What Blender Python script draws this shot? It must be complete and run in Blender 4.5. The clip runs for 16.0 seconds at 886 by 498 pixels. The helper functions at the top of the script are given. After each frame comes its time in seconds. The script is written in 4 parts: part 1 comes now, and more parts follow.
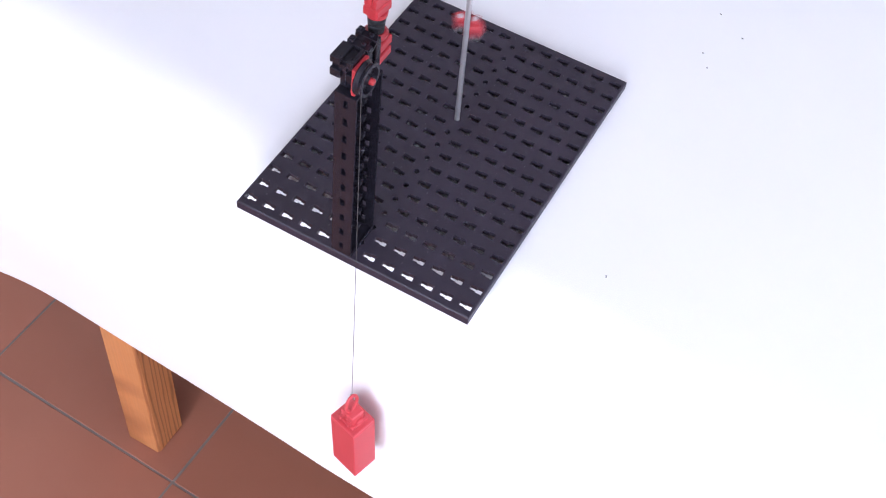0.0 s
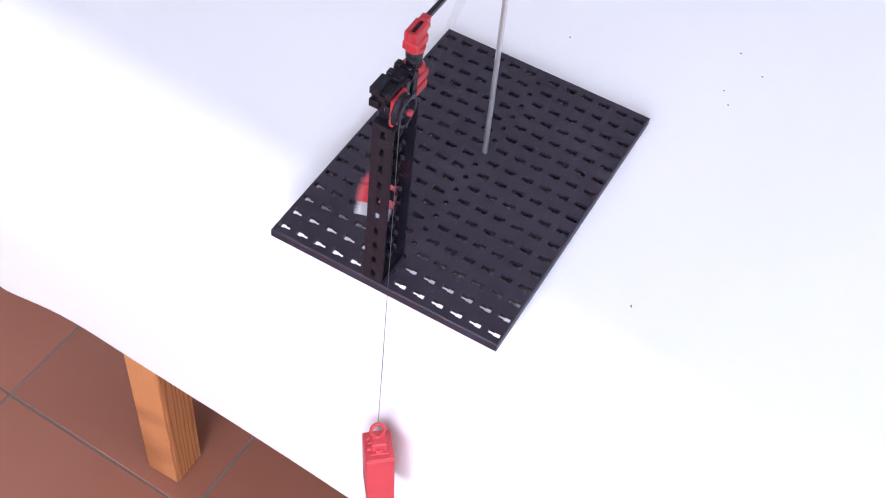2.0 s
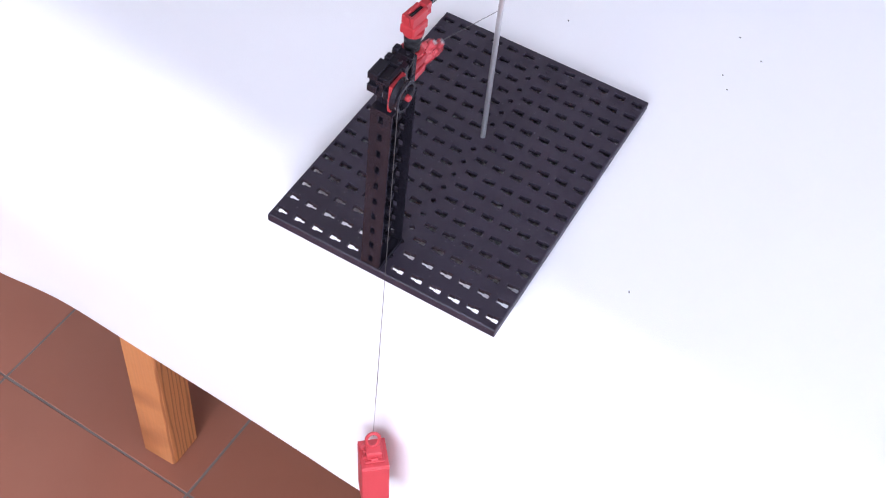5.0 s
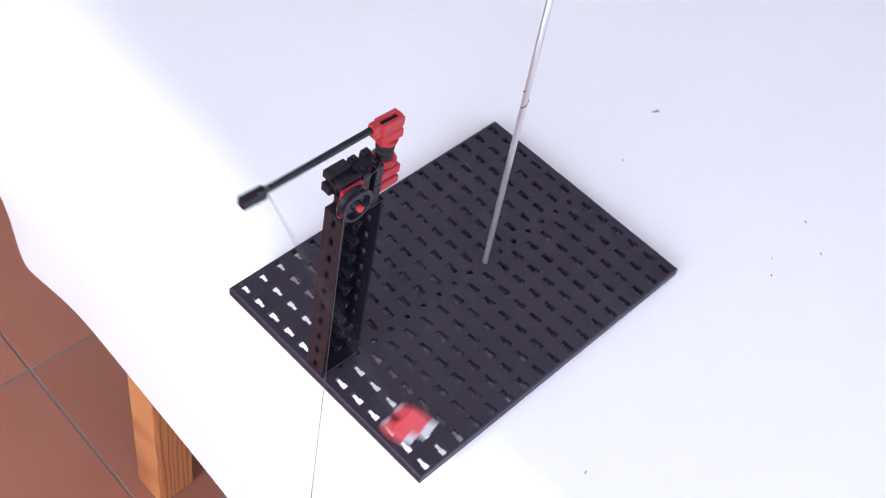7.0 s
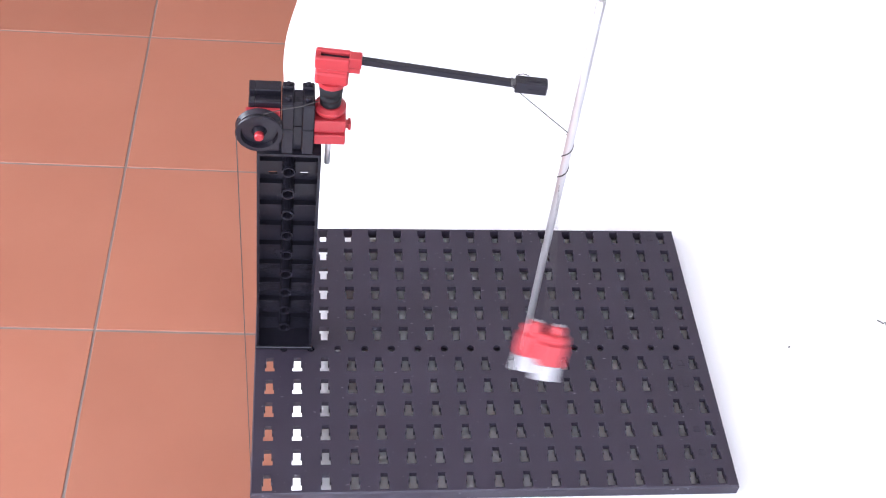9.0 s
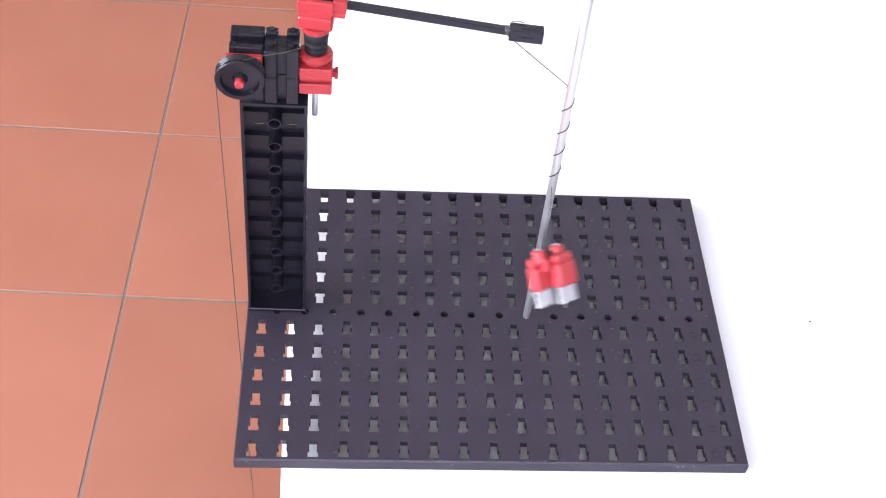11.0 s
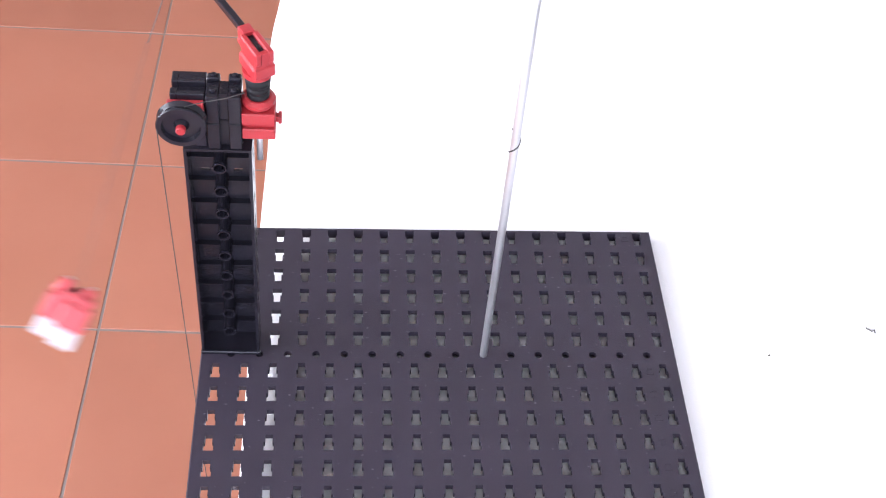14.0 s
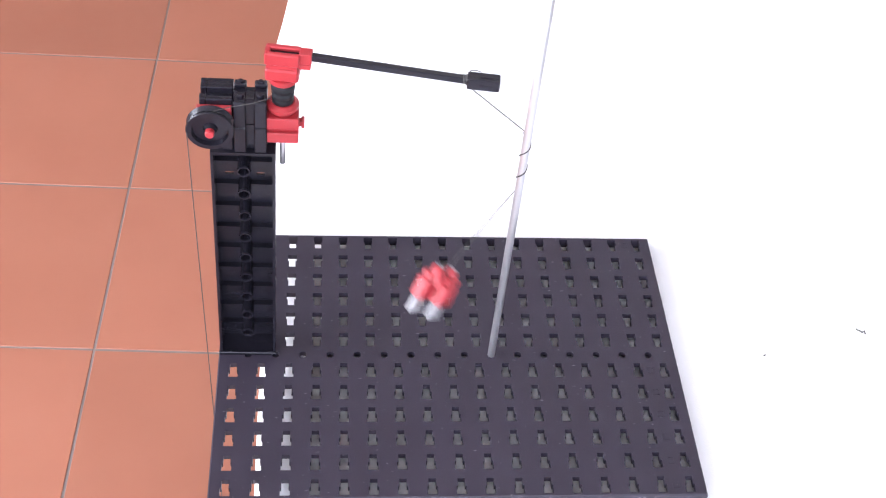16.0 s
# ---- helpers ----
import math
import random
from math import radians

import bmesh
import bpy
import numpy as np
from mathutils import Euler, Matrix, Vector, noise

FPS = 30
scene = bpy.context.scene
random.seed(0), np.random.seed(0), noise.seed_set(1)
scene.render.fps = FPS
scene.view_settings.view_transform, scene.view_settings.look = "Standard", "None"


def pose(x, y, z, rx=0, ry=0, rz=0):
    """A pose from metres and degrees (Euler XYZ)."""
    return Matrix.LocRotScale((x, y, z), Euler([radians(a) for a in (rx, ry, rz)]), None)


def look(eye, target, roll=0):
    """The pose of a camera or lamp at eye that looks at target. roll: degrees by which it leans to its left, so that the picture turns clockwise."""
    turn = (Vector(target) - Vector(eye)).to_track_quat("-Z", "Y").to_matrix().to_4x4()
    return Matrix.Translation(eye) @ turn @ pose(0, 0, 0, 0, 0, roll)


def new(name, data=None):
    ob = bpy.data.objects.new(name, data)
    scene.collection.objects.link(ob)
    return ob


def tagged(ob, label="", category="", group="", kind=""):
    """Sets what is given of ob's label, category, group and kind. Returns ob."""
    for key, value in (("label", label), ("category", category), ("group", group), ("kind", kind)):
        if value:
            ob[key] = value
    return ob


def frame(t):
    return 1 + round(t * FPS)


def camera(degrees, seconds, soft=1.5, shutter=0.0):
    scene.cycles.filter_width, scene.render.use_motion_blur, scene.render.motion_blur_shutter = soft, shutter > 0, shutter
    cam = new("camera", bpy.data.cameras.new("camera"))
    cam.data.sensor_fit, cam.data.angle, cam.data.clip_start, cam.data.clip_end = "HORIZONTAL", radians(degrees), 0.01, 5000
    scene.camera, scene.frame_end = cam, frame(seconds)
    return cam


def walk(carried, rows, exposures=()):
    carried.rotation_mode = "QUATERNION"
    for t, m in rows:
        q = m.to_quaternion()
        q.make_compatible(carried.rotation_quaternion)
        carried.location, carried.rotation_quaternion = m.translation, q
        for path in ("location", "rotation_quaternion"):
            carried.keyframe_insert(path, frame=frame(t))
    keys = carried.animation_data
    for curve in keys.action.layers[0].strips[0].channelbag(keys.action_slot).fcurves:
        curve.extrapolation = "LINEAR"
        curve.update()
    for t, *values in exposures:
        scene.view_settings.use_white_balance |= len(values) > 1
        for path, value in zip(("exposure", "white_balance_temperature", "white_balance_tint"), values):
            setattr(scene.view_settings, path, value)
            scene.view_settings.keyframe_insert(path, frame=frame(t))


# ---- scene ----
Z0 = 0.74            # height of the base plate's upper face
cam = camera(39.79, 16.0, soft=1.1, shutter=0.28)
CAMERA_ROWS = [
    (0.0, -0.5448, -0.2484, 1.4111, 36.38, -4.28, -60.73),
    (0.5, -0.5654, -0.2386, 1.4132, 37.34, -4.82, -61.06),
    (1.0, -0.5762, -0.2380, 1.4205, 38.00, -4.92, -61.25),
    (1.5, -0.5758, -0.2413, 1.4227, 38.74, -4.87, -60.72),
    (2.0, -0.5699, -0.2425, 1.4216, 38.23, -4.41, -60.14),
    (2.5, -0.5653, -0.2418, 1.4250, 37.89, -4.30, -60.32),
    (3.0, -0.5729, -0.2456, 1.4246, 37.87, -4.91, -60.13),
    (5.5, -0.5615, -0.2380, 1.4179, 37.10, -4.33, -60.06),
    (6.0, -0.5363, -0.2409, 1.4110, 37.57, -3.50, -57.92),
    (6.5, -0.5013, -0.2573, 1.4135, 37.35, -4.42, -55.10),
    (7.0, -0.4350, -0.2921, 1.3976, 38.98, -7.90, -44.59),
    (7.2, -0.4105, -0.3060, 1.3915, 39.38, -7.72, -39.18),
    (7.5, -0.3797, -0.2979, 1.3820, 41.43, -4.56, -32.47),
    (7.7, -0.3570, -0.3015, 1.3656, 41.15, -3.45, -28.23),
    (8.0, -0.3065, -0.3324, 1.3372, 40.63, -5.82, -20.90),
    (8.2, -0.2497, -0.3699, 1.3131, 39.63, -8.06, -12.72),
    (8.5, -0.1785, -0.4133, 1.2993, 38.98, -7.47, -3.73),
    (8.8, -0.1213, -0.4234, 1.2902, 42.10, -5.88, -4.26),
    (9.0, -0.1052, -0.4142, 1.2906, 41.80, -5.29, -4.25),
    (9.2, -0.0950, -0.4147, 1.2861, 42.08, -4.60, -3.61),
    (11.3, -0.0702, -0.4011, 1.2650, 40.59, -4.07, -1.67),
    (11.5, -0.0679, -0.3988, 1.2659, 41.17, -4.35, -2.02),
    (12.0, -0.0605, -0.3937, 1.2656, 41.14, -3.93, -2.00),
    (12.5, -0.0558, -0.3907, 1.2638, 41.19, -3.62, -2.32),
    (13.0, -0.0550, -0.3893, 1.2635, 41.16, -3.90, -2.14),
    (13.5, -0.0505, -0.3907, 1.2654, 41.26, -3.57, -2.45),
    (14.0, -0.0533, -0.3941, 1.2700, 41.64, -3.87, -2.62),
    (14.5, -0.0647, -0.4016, 1.2727, 42.06, -4.38, -2.15),
    (15.0, -0.0724, -0.4104, 1.2783, 42.58, -4.68, -2.39),
    (15.5, -0.0747, -0.4213, 1.2789, 43.35, -4.60, -2.98),
    (16.0, -0.0719, -0.4221, 1.2782, 43.17, -4.47, -3.41),
]
EXPOSURES = [
    (0.0, -0.29, 5700, 16), (6.5, -0.32, 5700, 16), (7.5, -0.30, 5800, 15), (8.0, -0.27, 5800, 15), (8.5, 0.03, 5750, 15),
    (9.2, 0.46, 5930, 13), (16.0, 0.48, 5930, 13),
]
walk(cam, [(t, pose(x, y, z, a, b, c)) for t, x, y, z, a, b, c in CAMERA_ROWS], EXPOSURES)

# ---- light ----
world = bpy.data.worlds.new("world")
scene.world = world
world.use_nodes = True
sky = world.node_tree.nodes.new("ShaderNodeTexSky")
sky.sky_type, sky.sun_disc = "NISHITA", False
sky.sun_elevation, sky.sun_rotation = radians(40), radians(-120)
back = world.node_tree.nodes["Background"]
back.inputs["Strength"].default_value = 0.12
world.node_tree.links.new(sky.outputs["Color"], back.inputs["Color"])


def area_lamp(name, at, target, w, h, watts, colour):
    lamp = bpy.data.lights.new(name, "AREA")
    lamp.shape, lamp.size, lamp.size_y, lamp.energy, lamp.color = "RECTANGLE", w, h, watts, colour
    ob = new(name, lamp)
    ob.matrix_world = look(at, target)
    return ob


# area lamps in two assumed, unseen windows, placed and powered to suit
area_lamp("assumed_window_light", (-2.74, -0.4, 1.7), (0.0, -0.3, 0.7), 2.0, 1.5, 108, (0.995, 0.98, 0.985))
area_lamp("assumed_window_light", (-0.3, -1.94, 1.68), (-0.3, 0.0, 0.6), 2.1, 1.45, 38, (0.92, 0.94, 1.0))


# ---- materials ----
def material(name, colour, rough=0.5, metal=0.0, spot=0.0, scale=40.0, bump=0.0, bump_scale=200.0, coat=0.0, tint=None, spec=0.5, per_piece=0.0):
    """A principled material with broad and fine variation of the colour, and a fine relief."""
    m = bpy.data.materials.new(name)
    m.use_nodes = True
    nt = m.node_tree
    b = nt.nodes["Principled BSDF"]
    b.inputs["Roughness"].default_value, b.inputs["Metallic"].default_value = rough, metal
    b.inputs["Specular IOR Level"].default_value = spec
    b.inputs["Coat Weight"].default_value = coat
    co = nt.nodes.new("ShaderNodeTexCoord")
    big = nt.nodes.new("ShaderNodeTexNoise")
    big.inputs["Scale"].default_value, big.inputs["Detail"].default_value = scale, 6
    nt.links.new(co.outputs["Object"], big.inputs["Vector"])
    ramp = nt.nodes.new("ShaderNodeMix")
    ramp.data_type = "RGBA"
    other = tint or tuple(max(0.0, c * (1 - spot)) for c in colour)
    ramp.inputs["A"].default_value, ramp.inputs["B"].default_value = (*colour, 1), (*other, 1)
    nt.links.new(big.outputs["Fac"], ramp.inputs["Factor"])
    out = ramp.outputs["Result"]
    if per_piece:
        info = nt.nodes.new("ShaderNodeObjectInfo")
        hsv = nt.nodes.new("ShaderNodeHueSaturation")
        mr = nt.nodes.new("ShaderNodeMapRange")
        mr.inputs["To Min"].default_value, mr.inputs["To Max"].default_value = 1 - per_piece, 1 + per_piece
        nt.links.new(info.outputs["Random"], mr.inputs["Value"])
        nt.links.new(mr.outputs["Result"], hsv.inputs["Value"])
        nt.links.new(out, hsv.inputs["Color"])
        out = hsv.outputs["Color"]
    nt.links.new(out, b.inputs["Base Color"])
    if bump:
        fine = nt.nodes.new("ShaderNodeTexNoise")
        fine.inputs["Scale"].default_value, fine.inputs["Detail"].default_value = bump_scale, 4
        nt.links.new(co.outputs["Object"], fine.inputs["Vector"])
        bp = nt.nodes.new("ShaderNodeBump")
        bp.inputs["Strength"].default_value, bp.inputs["Distance"].default_value = bump, 0.001
        nt.links.new(fine.outputs["Fac"], bp.inputs["Height"])
        nt.links.new(bp.outputs["Normal"], b.inputs["Normal"])
        add = nt.nodes.new("ShaderNodeMapRange")
        add.inputs["To Min"].default_value, add.inputs["To Max"].default_value = max(0, rough - 0.08), min(1, rough + 0.08)
        nt.links.new(fine.outputs["Fac"], add.inputs["Value"])
        nt.links.new(add.outputs["Result"], b.inputs["Roughness"])
    return m


def scuffed(m, colour, scale, least):
    """Small pale scuffs and dust specks, set thinly over a material's colour."""
    nt = m.node_tree
    b = nt.nodes["Principled BSDF"]
    link = b.inputs["Base Color"].links[0]
    under = link.from_socket
    co = nt.nodes.new("ShaderNodeTexCoord")
    mp = nt.nodes.new("ShaderNodeMapping")
    mp.inputs["Scale"].default_value, mp.inputs["Rotation"].default_value = (1.0, 2.2, 1.0), (0, 0, 0.6)
    speck = nt.nodes.new("ShaderNodeTexNoise")
    speck.inputs["Scale"].default_value, speck.inputs["Detail"].default_value = scale, 2
    cut = nt.nodes.new("ShaderNodeMapRange")
    cut.inputs["From Min"].default_value, cut.inputs["From Max"].default_value = least, least + 0.05
    mix = nt.nodes.new("ShaderNodeMix")
    mix.data_type = "RGBA"
    mix.inputs["B"].default_value = (*colour, 1)
    nt.links.new(co.outputs["Object"], mp.inputs["Vector"])
    nt.links.new(mp.outputs["Vector"], speck.inputs["Vector"])
    nt.links.new(speck.outputs["Fac"], cut.inputs["Value"])
    nt.links.new(cut.outputs["Result"], mix.inputs["Factor"])
    nt.links.new(under, mix.inputs["A"])
    nt.links.new(mix.outputs["Result"], b.inputs["Base Color"])


def wood_material(name):
    """Varnished pine: growth rings cut across on two faces, flat and nearly plain on the other two."""
    m = material(name, (0.50, 0.22, 0.075), 0.42, bump=0.15, bump_scale=120)
    nt = m.node_tree
    b = nt.nodes["Principled BSDF"]
    co = nt.nodes.new("ShaderNodeTexCoord")
    mp = nt.nodes.new("ShaderNodeMapping")
    mp.inputs["Scale"].default_value = (1.0, 0.05, 0.10)
    mp.inputs["Location"].default_value = (0.0035, 0.17, 0.0)
    wave = nt.nodes.new("ShaderNodeTexWave")
    wave.wave_type, wave.bands_direction = "BANDS", "X"
    for k, v in (("Scale", 46.0), ("Distortion", 6.0), ("Detail", 2.5), ("Detail Scale", 1.6), ("Detail Roughness", 0.45)):
        wave.inputs[k].default_value = v
    mix = nt.nodes.new("ShaderNodeMix")
    mix.data_type = "RGBA"
    mix.inputs["A"].default_value, mix.inputs["B"].default_value = (0.56, 0.235, 0.085, 1), (0.26, 0.085, 0.027, 1)
    curve = nt.nodes.new("ShaderNodeMapRange")
    curve.inputs["From Min"].default_value, curve.inputs["From Max"].default_value = 0.55, 1.0
    curve.inputs["To Max"].default_value = 0.85
    nt.links.new(co.outputs["Object"], mp.inputs["Vector"])
    nt.links.new(mp.outputs["Vector"], wave.inputs["Vector"])
    nt.links.new(wave.outputs["Fac"], curve.inputs["Value"])
    nt.links.new(curve.outputs["Result"], mix.inputs["Factor"])
    # fine fibres along the length
    mf = nt.nodes.new("ShaderNodeMapping")
    mf.inputs["Scale"].default_value = (420.0, 420.0, 9.0)
    fibre = nt.nodes.new("ShaderNodeTexNoise")
    fibre.inputs["Scale"].default_value, fibre.inputs["Detail"].default_value = 1.0, 3
    tone = nt.nodes.new("ShaderNodeMapRange")
    tone.inputs["To Min"].default_value, tone.inputs["To Max"].default_value = 0.84, 1.12
    hsv = nt.nodes.new("ShaderNodeHueSaturation")
    nt.links.new(co.outputs["Object"], mf.inputs["Vector"])
    nt.links.new(mf.outputs["Vector"], fibre.inputs["Vector"])
    nt.links.new(fibre.outputs["Fac"], tone.inputs["Value"])
    nt.links.new(tone.outputs["Result"], hsv.inputs["Value"])
    nt.links.new(mix.outputs["Result"], hsv.inputs["Color"])
    nt.links.new(hsv.outputs["Color"], b.inputs["Base Color"])
    return m


BLACK = material("black_plastic", (0.0150, 0.0136, 0.0205), 0.24, spot=0.3, scale=60, bump=0.05, bump_scale=900, spec=0.30)
PLATE = material("dark_plate_plastic", (0.0305, 0.0240, 0.0395), 0.5, spot=0.35, scale=25, bump=0.10, bump_scale=1400, spec=0.40)
scuffed(PLATE, (0.13, 0.12, 0.14), 250, 0.705)
RUBBER = material("dark_grey_rubber", (0.014, 0.0145, 0.018), 0.5, spot=0.3, scale=80, spec=0.25)
RED = material("red_plastic", (0.39, 0.027, 0.034), 0.36, spot=0.15, scale=70, bump=0.04, bump_scale=900)
PINKRED = material("bright_red_plastic", (0.56, 0.058, 0.070), 0.45, spot=0.12, scale=50, bump=0.04, bump_scale=700)
CLIP_RED = material("clip_red_plastic", (0.45, 0.040, 0.050), 0.42, spot=0.12, scale=50, bump=0.04, bump_scale=700)
WHITE = material("white_plastic", (0.42, 0.415, 0.43), 0.45, spot=0.05, scale=60)
STEEL = material("steel", (0.58, 0.57, 0.585), 0.33, metal=0.72, spot=0.15, scale=90)
THREAD = material("grey_thread", (0.11, 0.105, 0.10), 0.8, spot=0.3, scale=300)
DARK_THREAD = material("dark_thread", (0.05, 0.046, 0.045), 0.8, spot=0.2, scale=300)
CLOTH = material("white_cloth", (0.80, 0.80, 0.82), 0.85, spot=0.04, scale=6, bump=0.12, bump_scale=900, spec=0.2)
WOOD = wood_material("varnished_pine")
TILE = material("terracotta_tile", (0.356, 0.148, 0.094), 0.42, spec=0.4, bump=0.08, bump_scale=60, scale=5, tint=(0.290, 0.109, 0.066), per_piece=0.10)
GROUT = material("grey_grout", (0.22, 0.185, 0.17), 0.9, spot=0.3, scale=30)
PLASTER = material("white_wall_paint", (0.78, 0.77, 0.74), 0.8, spot=0.06, scale=3, bump=0.1, bump_scale=80)
LINT = material("dark_lint", (0.10, 0.095, 0.09), 0.9, spot=0.3, scale=300)
FRAME_WOOD = material("brown_window_wood", (0.22, 0.11, 0.05), 0.5, spot=0.3, scale=20)
GLASS = material("window_glass", (0.9, 0.95, 1.0), 0.02)
GLASS.node_tree.nodes["Principled BSDF"].inputs["Transmission Weight"].default_value = 1.0


# ---- mesh helpers ----
def part(name, bm, mat, parent=None, label="", smooth=False, at=None):
    """Links a bmesh as one mesh object, under parent where one is given."""
    me = bpy.data.meshes.new(name)
    bmesh.ops.recalc_face_normals(bm, faces=bm.faces[:])
    bm.to_mesh(me)
    bm.free()
    me.materials.append(mat)
    for p in me.polygons:
        p.use_smooth = smooth
    ob = new(name, me)
    if parent:
        ob.parent = parent
    if at is not None:
        ob.matrix_basis = at
    if label:
        tagged(ob, label)
    return ob


def empty(name, m, label, category, group="", kind=""):
    ob = new(name)
    ob.empty_display_size = 0.01
    ob.matrix_basis = m
    return tagged(ob, label, category, group, kind)


def box(bm, x0, x1, y0, y1, z0, z1, bevel=0.0, m=None):
    before = set(bm.verts)
    made = bmesh.ops.create_cube(bm, size=1.0)["verts"]
    for v in made:
        v.co = Vector((x0 + (v.co.x + 0.5) * (x1 - x0), y0 + (v.co.y + 0.5) * (y1 - y0), z0 + (v.co.z + 0.5) * (z1 - z0)))
    if bevel:
        edges = list({e for v in made for e in v.link_edges})
        bmesh.ops.bevel(bm, geom=edges, offset=bevel, segments=1, affect="EDGES", profile=0.5)
    if m is not None:
        bmesh.ops.transform(bm, matrix=m, verts=[v for v in bm.verts if v not in before])
    return bm


def lathe(bm, profile, m=None, seg=32, closed=False):
    """Turns a profile of (radius, height) about z."""
    rings = []
    m = m or Matrix()
    for r, h in profile:
        rings.append([bm.verts.new(m @ Vector((r * math.cos(2 * math.pi * k / seg), r * math.sin(2 * math.pi * k / seg), h))) for k in range(seg)])
    pairs = list(zip(rings, rings[1:])) + ([(rings[-1], rings[0])] if closed else [])
    for a, b in pairs:
        for k in range(seg):
            bm.faces.new((a[k], a[(k + 1) % seg], b[(k + 1) % seg], b[k]))
    if not closed:
        bm.faces.new(rings[0][::-1])
        bm.faces.new(rings[-1])
    return bm


def rod(bm, a, b, r, seg=12):
    a, b = Vector(a), Vector(b)
    m = Matrix.Translation(a) @ (b - a).to_track_quat("Z", "Y").to_matrix().to_4x4()
    n = (b - a).length
    e = min(0.15 * r, 0.1 * n)
    return lathe(bm, [(r - e, 0), (r, e), (r, n - e), (r - e, n)], m, seg)


def tube(bm, points, r, seg=6, closed=False):
    """A round strand along points."""
    points = [Vector(p) for p in points]
    rings = []
    n = len(points)
    for i, p in enumerate(points):
        d = points[(i + 1) % n if closed else min(i + 1, n - 1)] - points[i - 1 if closed else max(i - 1, 0)]
        q = d.to_track_quat("Z", "Y").to_matrix()
        rings.append([bm.verts.new(p + q @ Vector((r * math.cos(2 * math.pi * k / seg), r * math.sin(2 * math.pi * k / seg), 0))) for k in range(seg)])
    for a, b in list(zip(rings, rings[1:])) + ([(rings[-1], rings[0])] if closed else []):
        for k in range(seg):
            bm.faces.new((a[k], a[(k + 1) % seg], b[(k + 1) % seg], b[k]))
    if not closed:
        bm.faces.new(rings[0][::-1])
        bm.faces.new(rings[-1])
    return bm


def lattice(bm, xs, ys, z0, z1, hollow, m=None):
    """A slab over the lines xs and ys, from z0 to z1, with the cells left out for which hollow(x, y) holds at their middle."""
    nx, ny = len(xs) - 1, len(ys) - 1
    solid = [[not hollow((xs[i] + xs[i + 1]) / 2, (ys[j] + ys[j + 1]) / 2) for j in range(ny)] for i in range(nx)]
    cache = {}

    def v(i, j, k):
        if (i, j, k) not in cache:
            p = Vector((xs[i], ys[j], z1 if k else z0))
            cache[(i, j, k)] = bm.verts.new(m @ p if m is not None else p)
        return cache[(i, j, k)]

    def full(i, j):
        return 0 <= i < nx and 0 <= j < ny and solid[i][j]

    for i in range(nx):
        for j in range(ny):
            if not solid[i][j]:
                continue
            bm.faces.new((v(i, j, 1), v(i + 1, j, 1), v(i + 1, j + 1, 1), v(i, j + 1, 1)))
            bm.faces.new((v(i, j, 0), v(i, j + 1, 0), v(i + 1, j + 1, 0), v(i + 1, j, 0)))
            for di, dj, a, b in ((-1, 0, (i, j + 1), (i, j)), (1, 0, (i + 1, j), (i + 1, j + 1)), (0, -1, (i, j), (i + 1, j)), (0, 1, (i + 1, j + 1), (i, j + 1))):
                if not full(i + di, j + dj):
                    bm.faces.new((v(*a, 0), v(*b, 0), v(*b, 1), v(*a, 1)))
    return bm


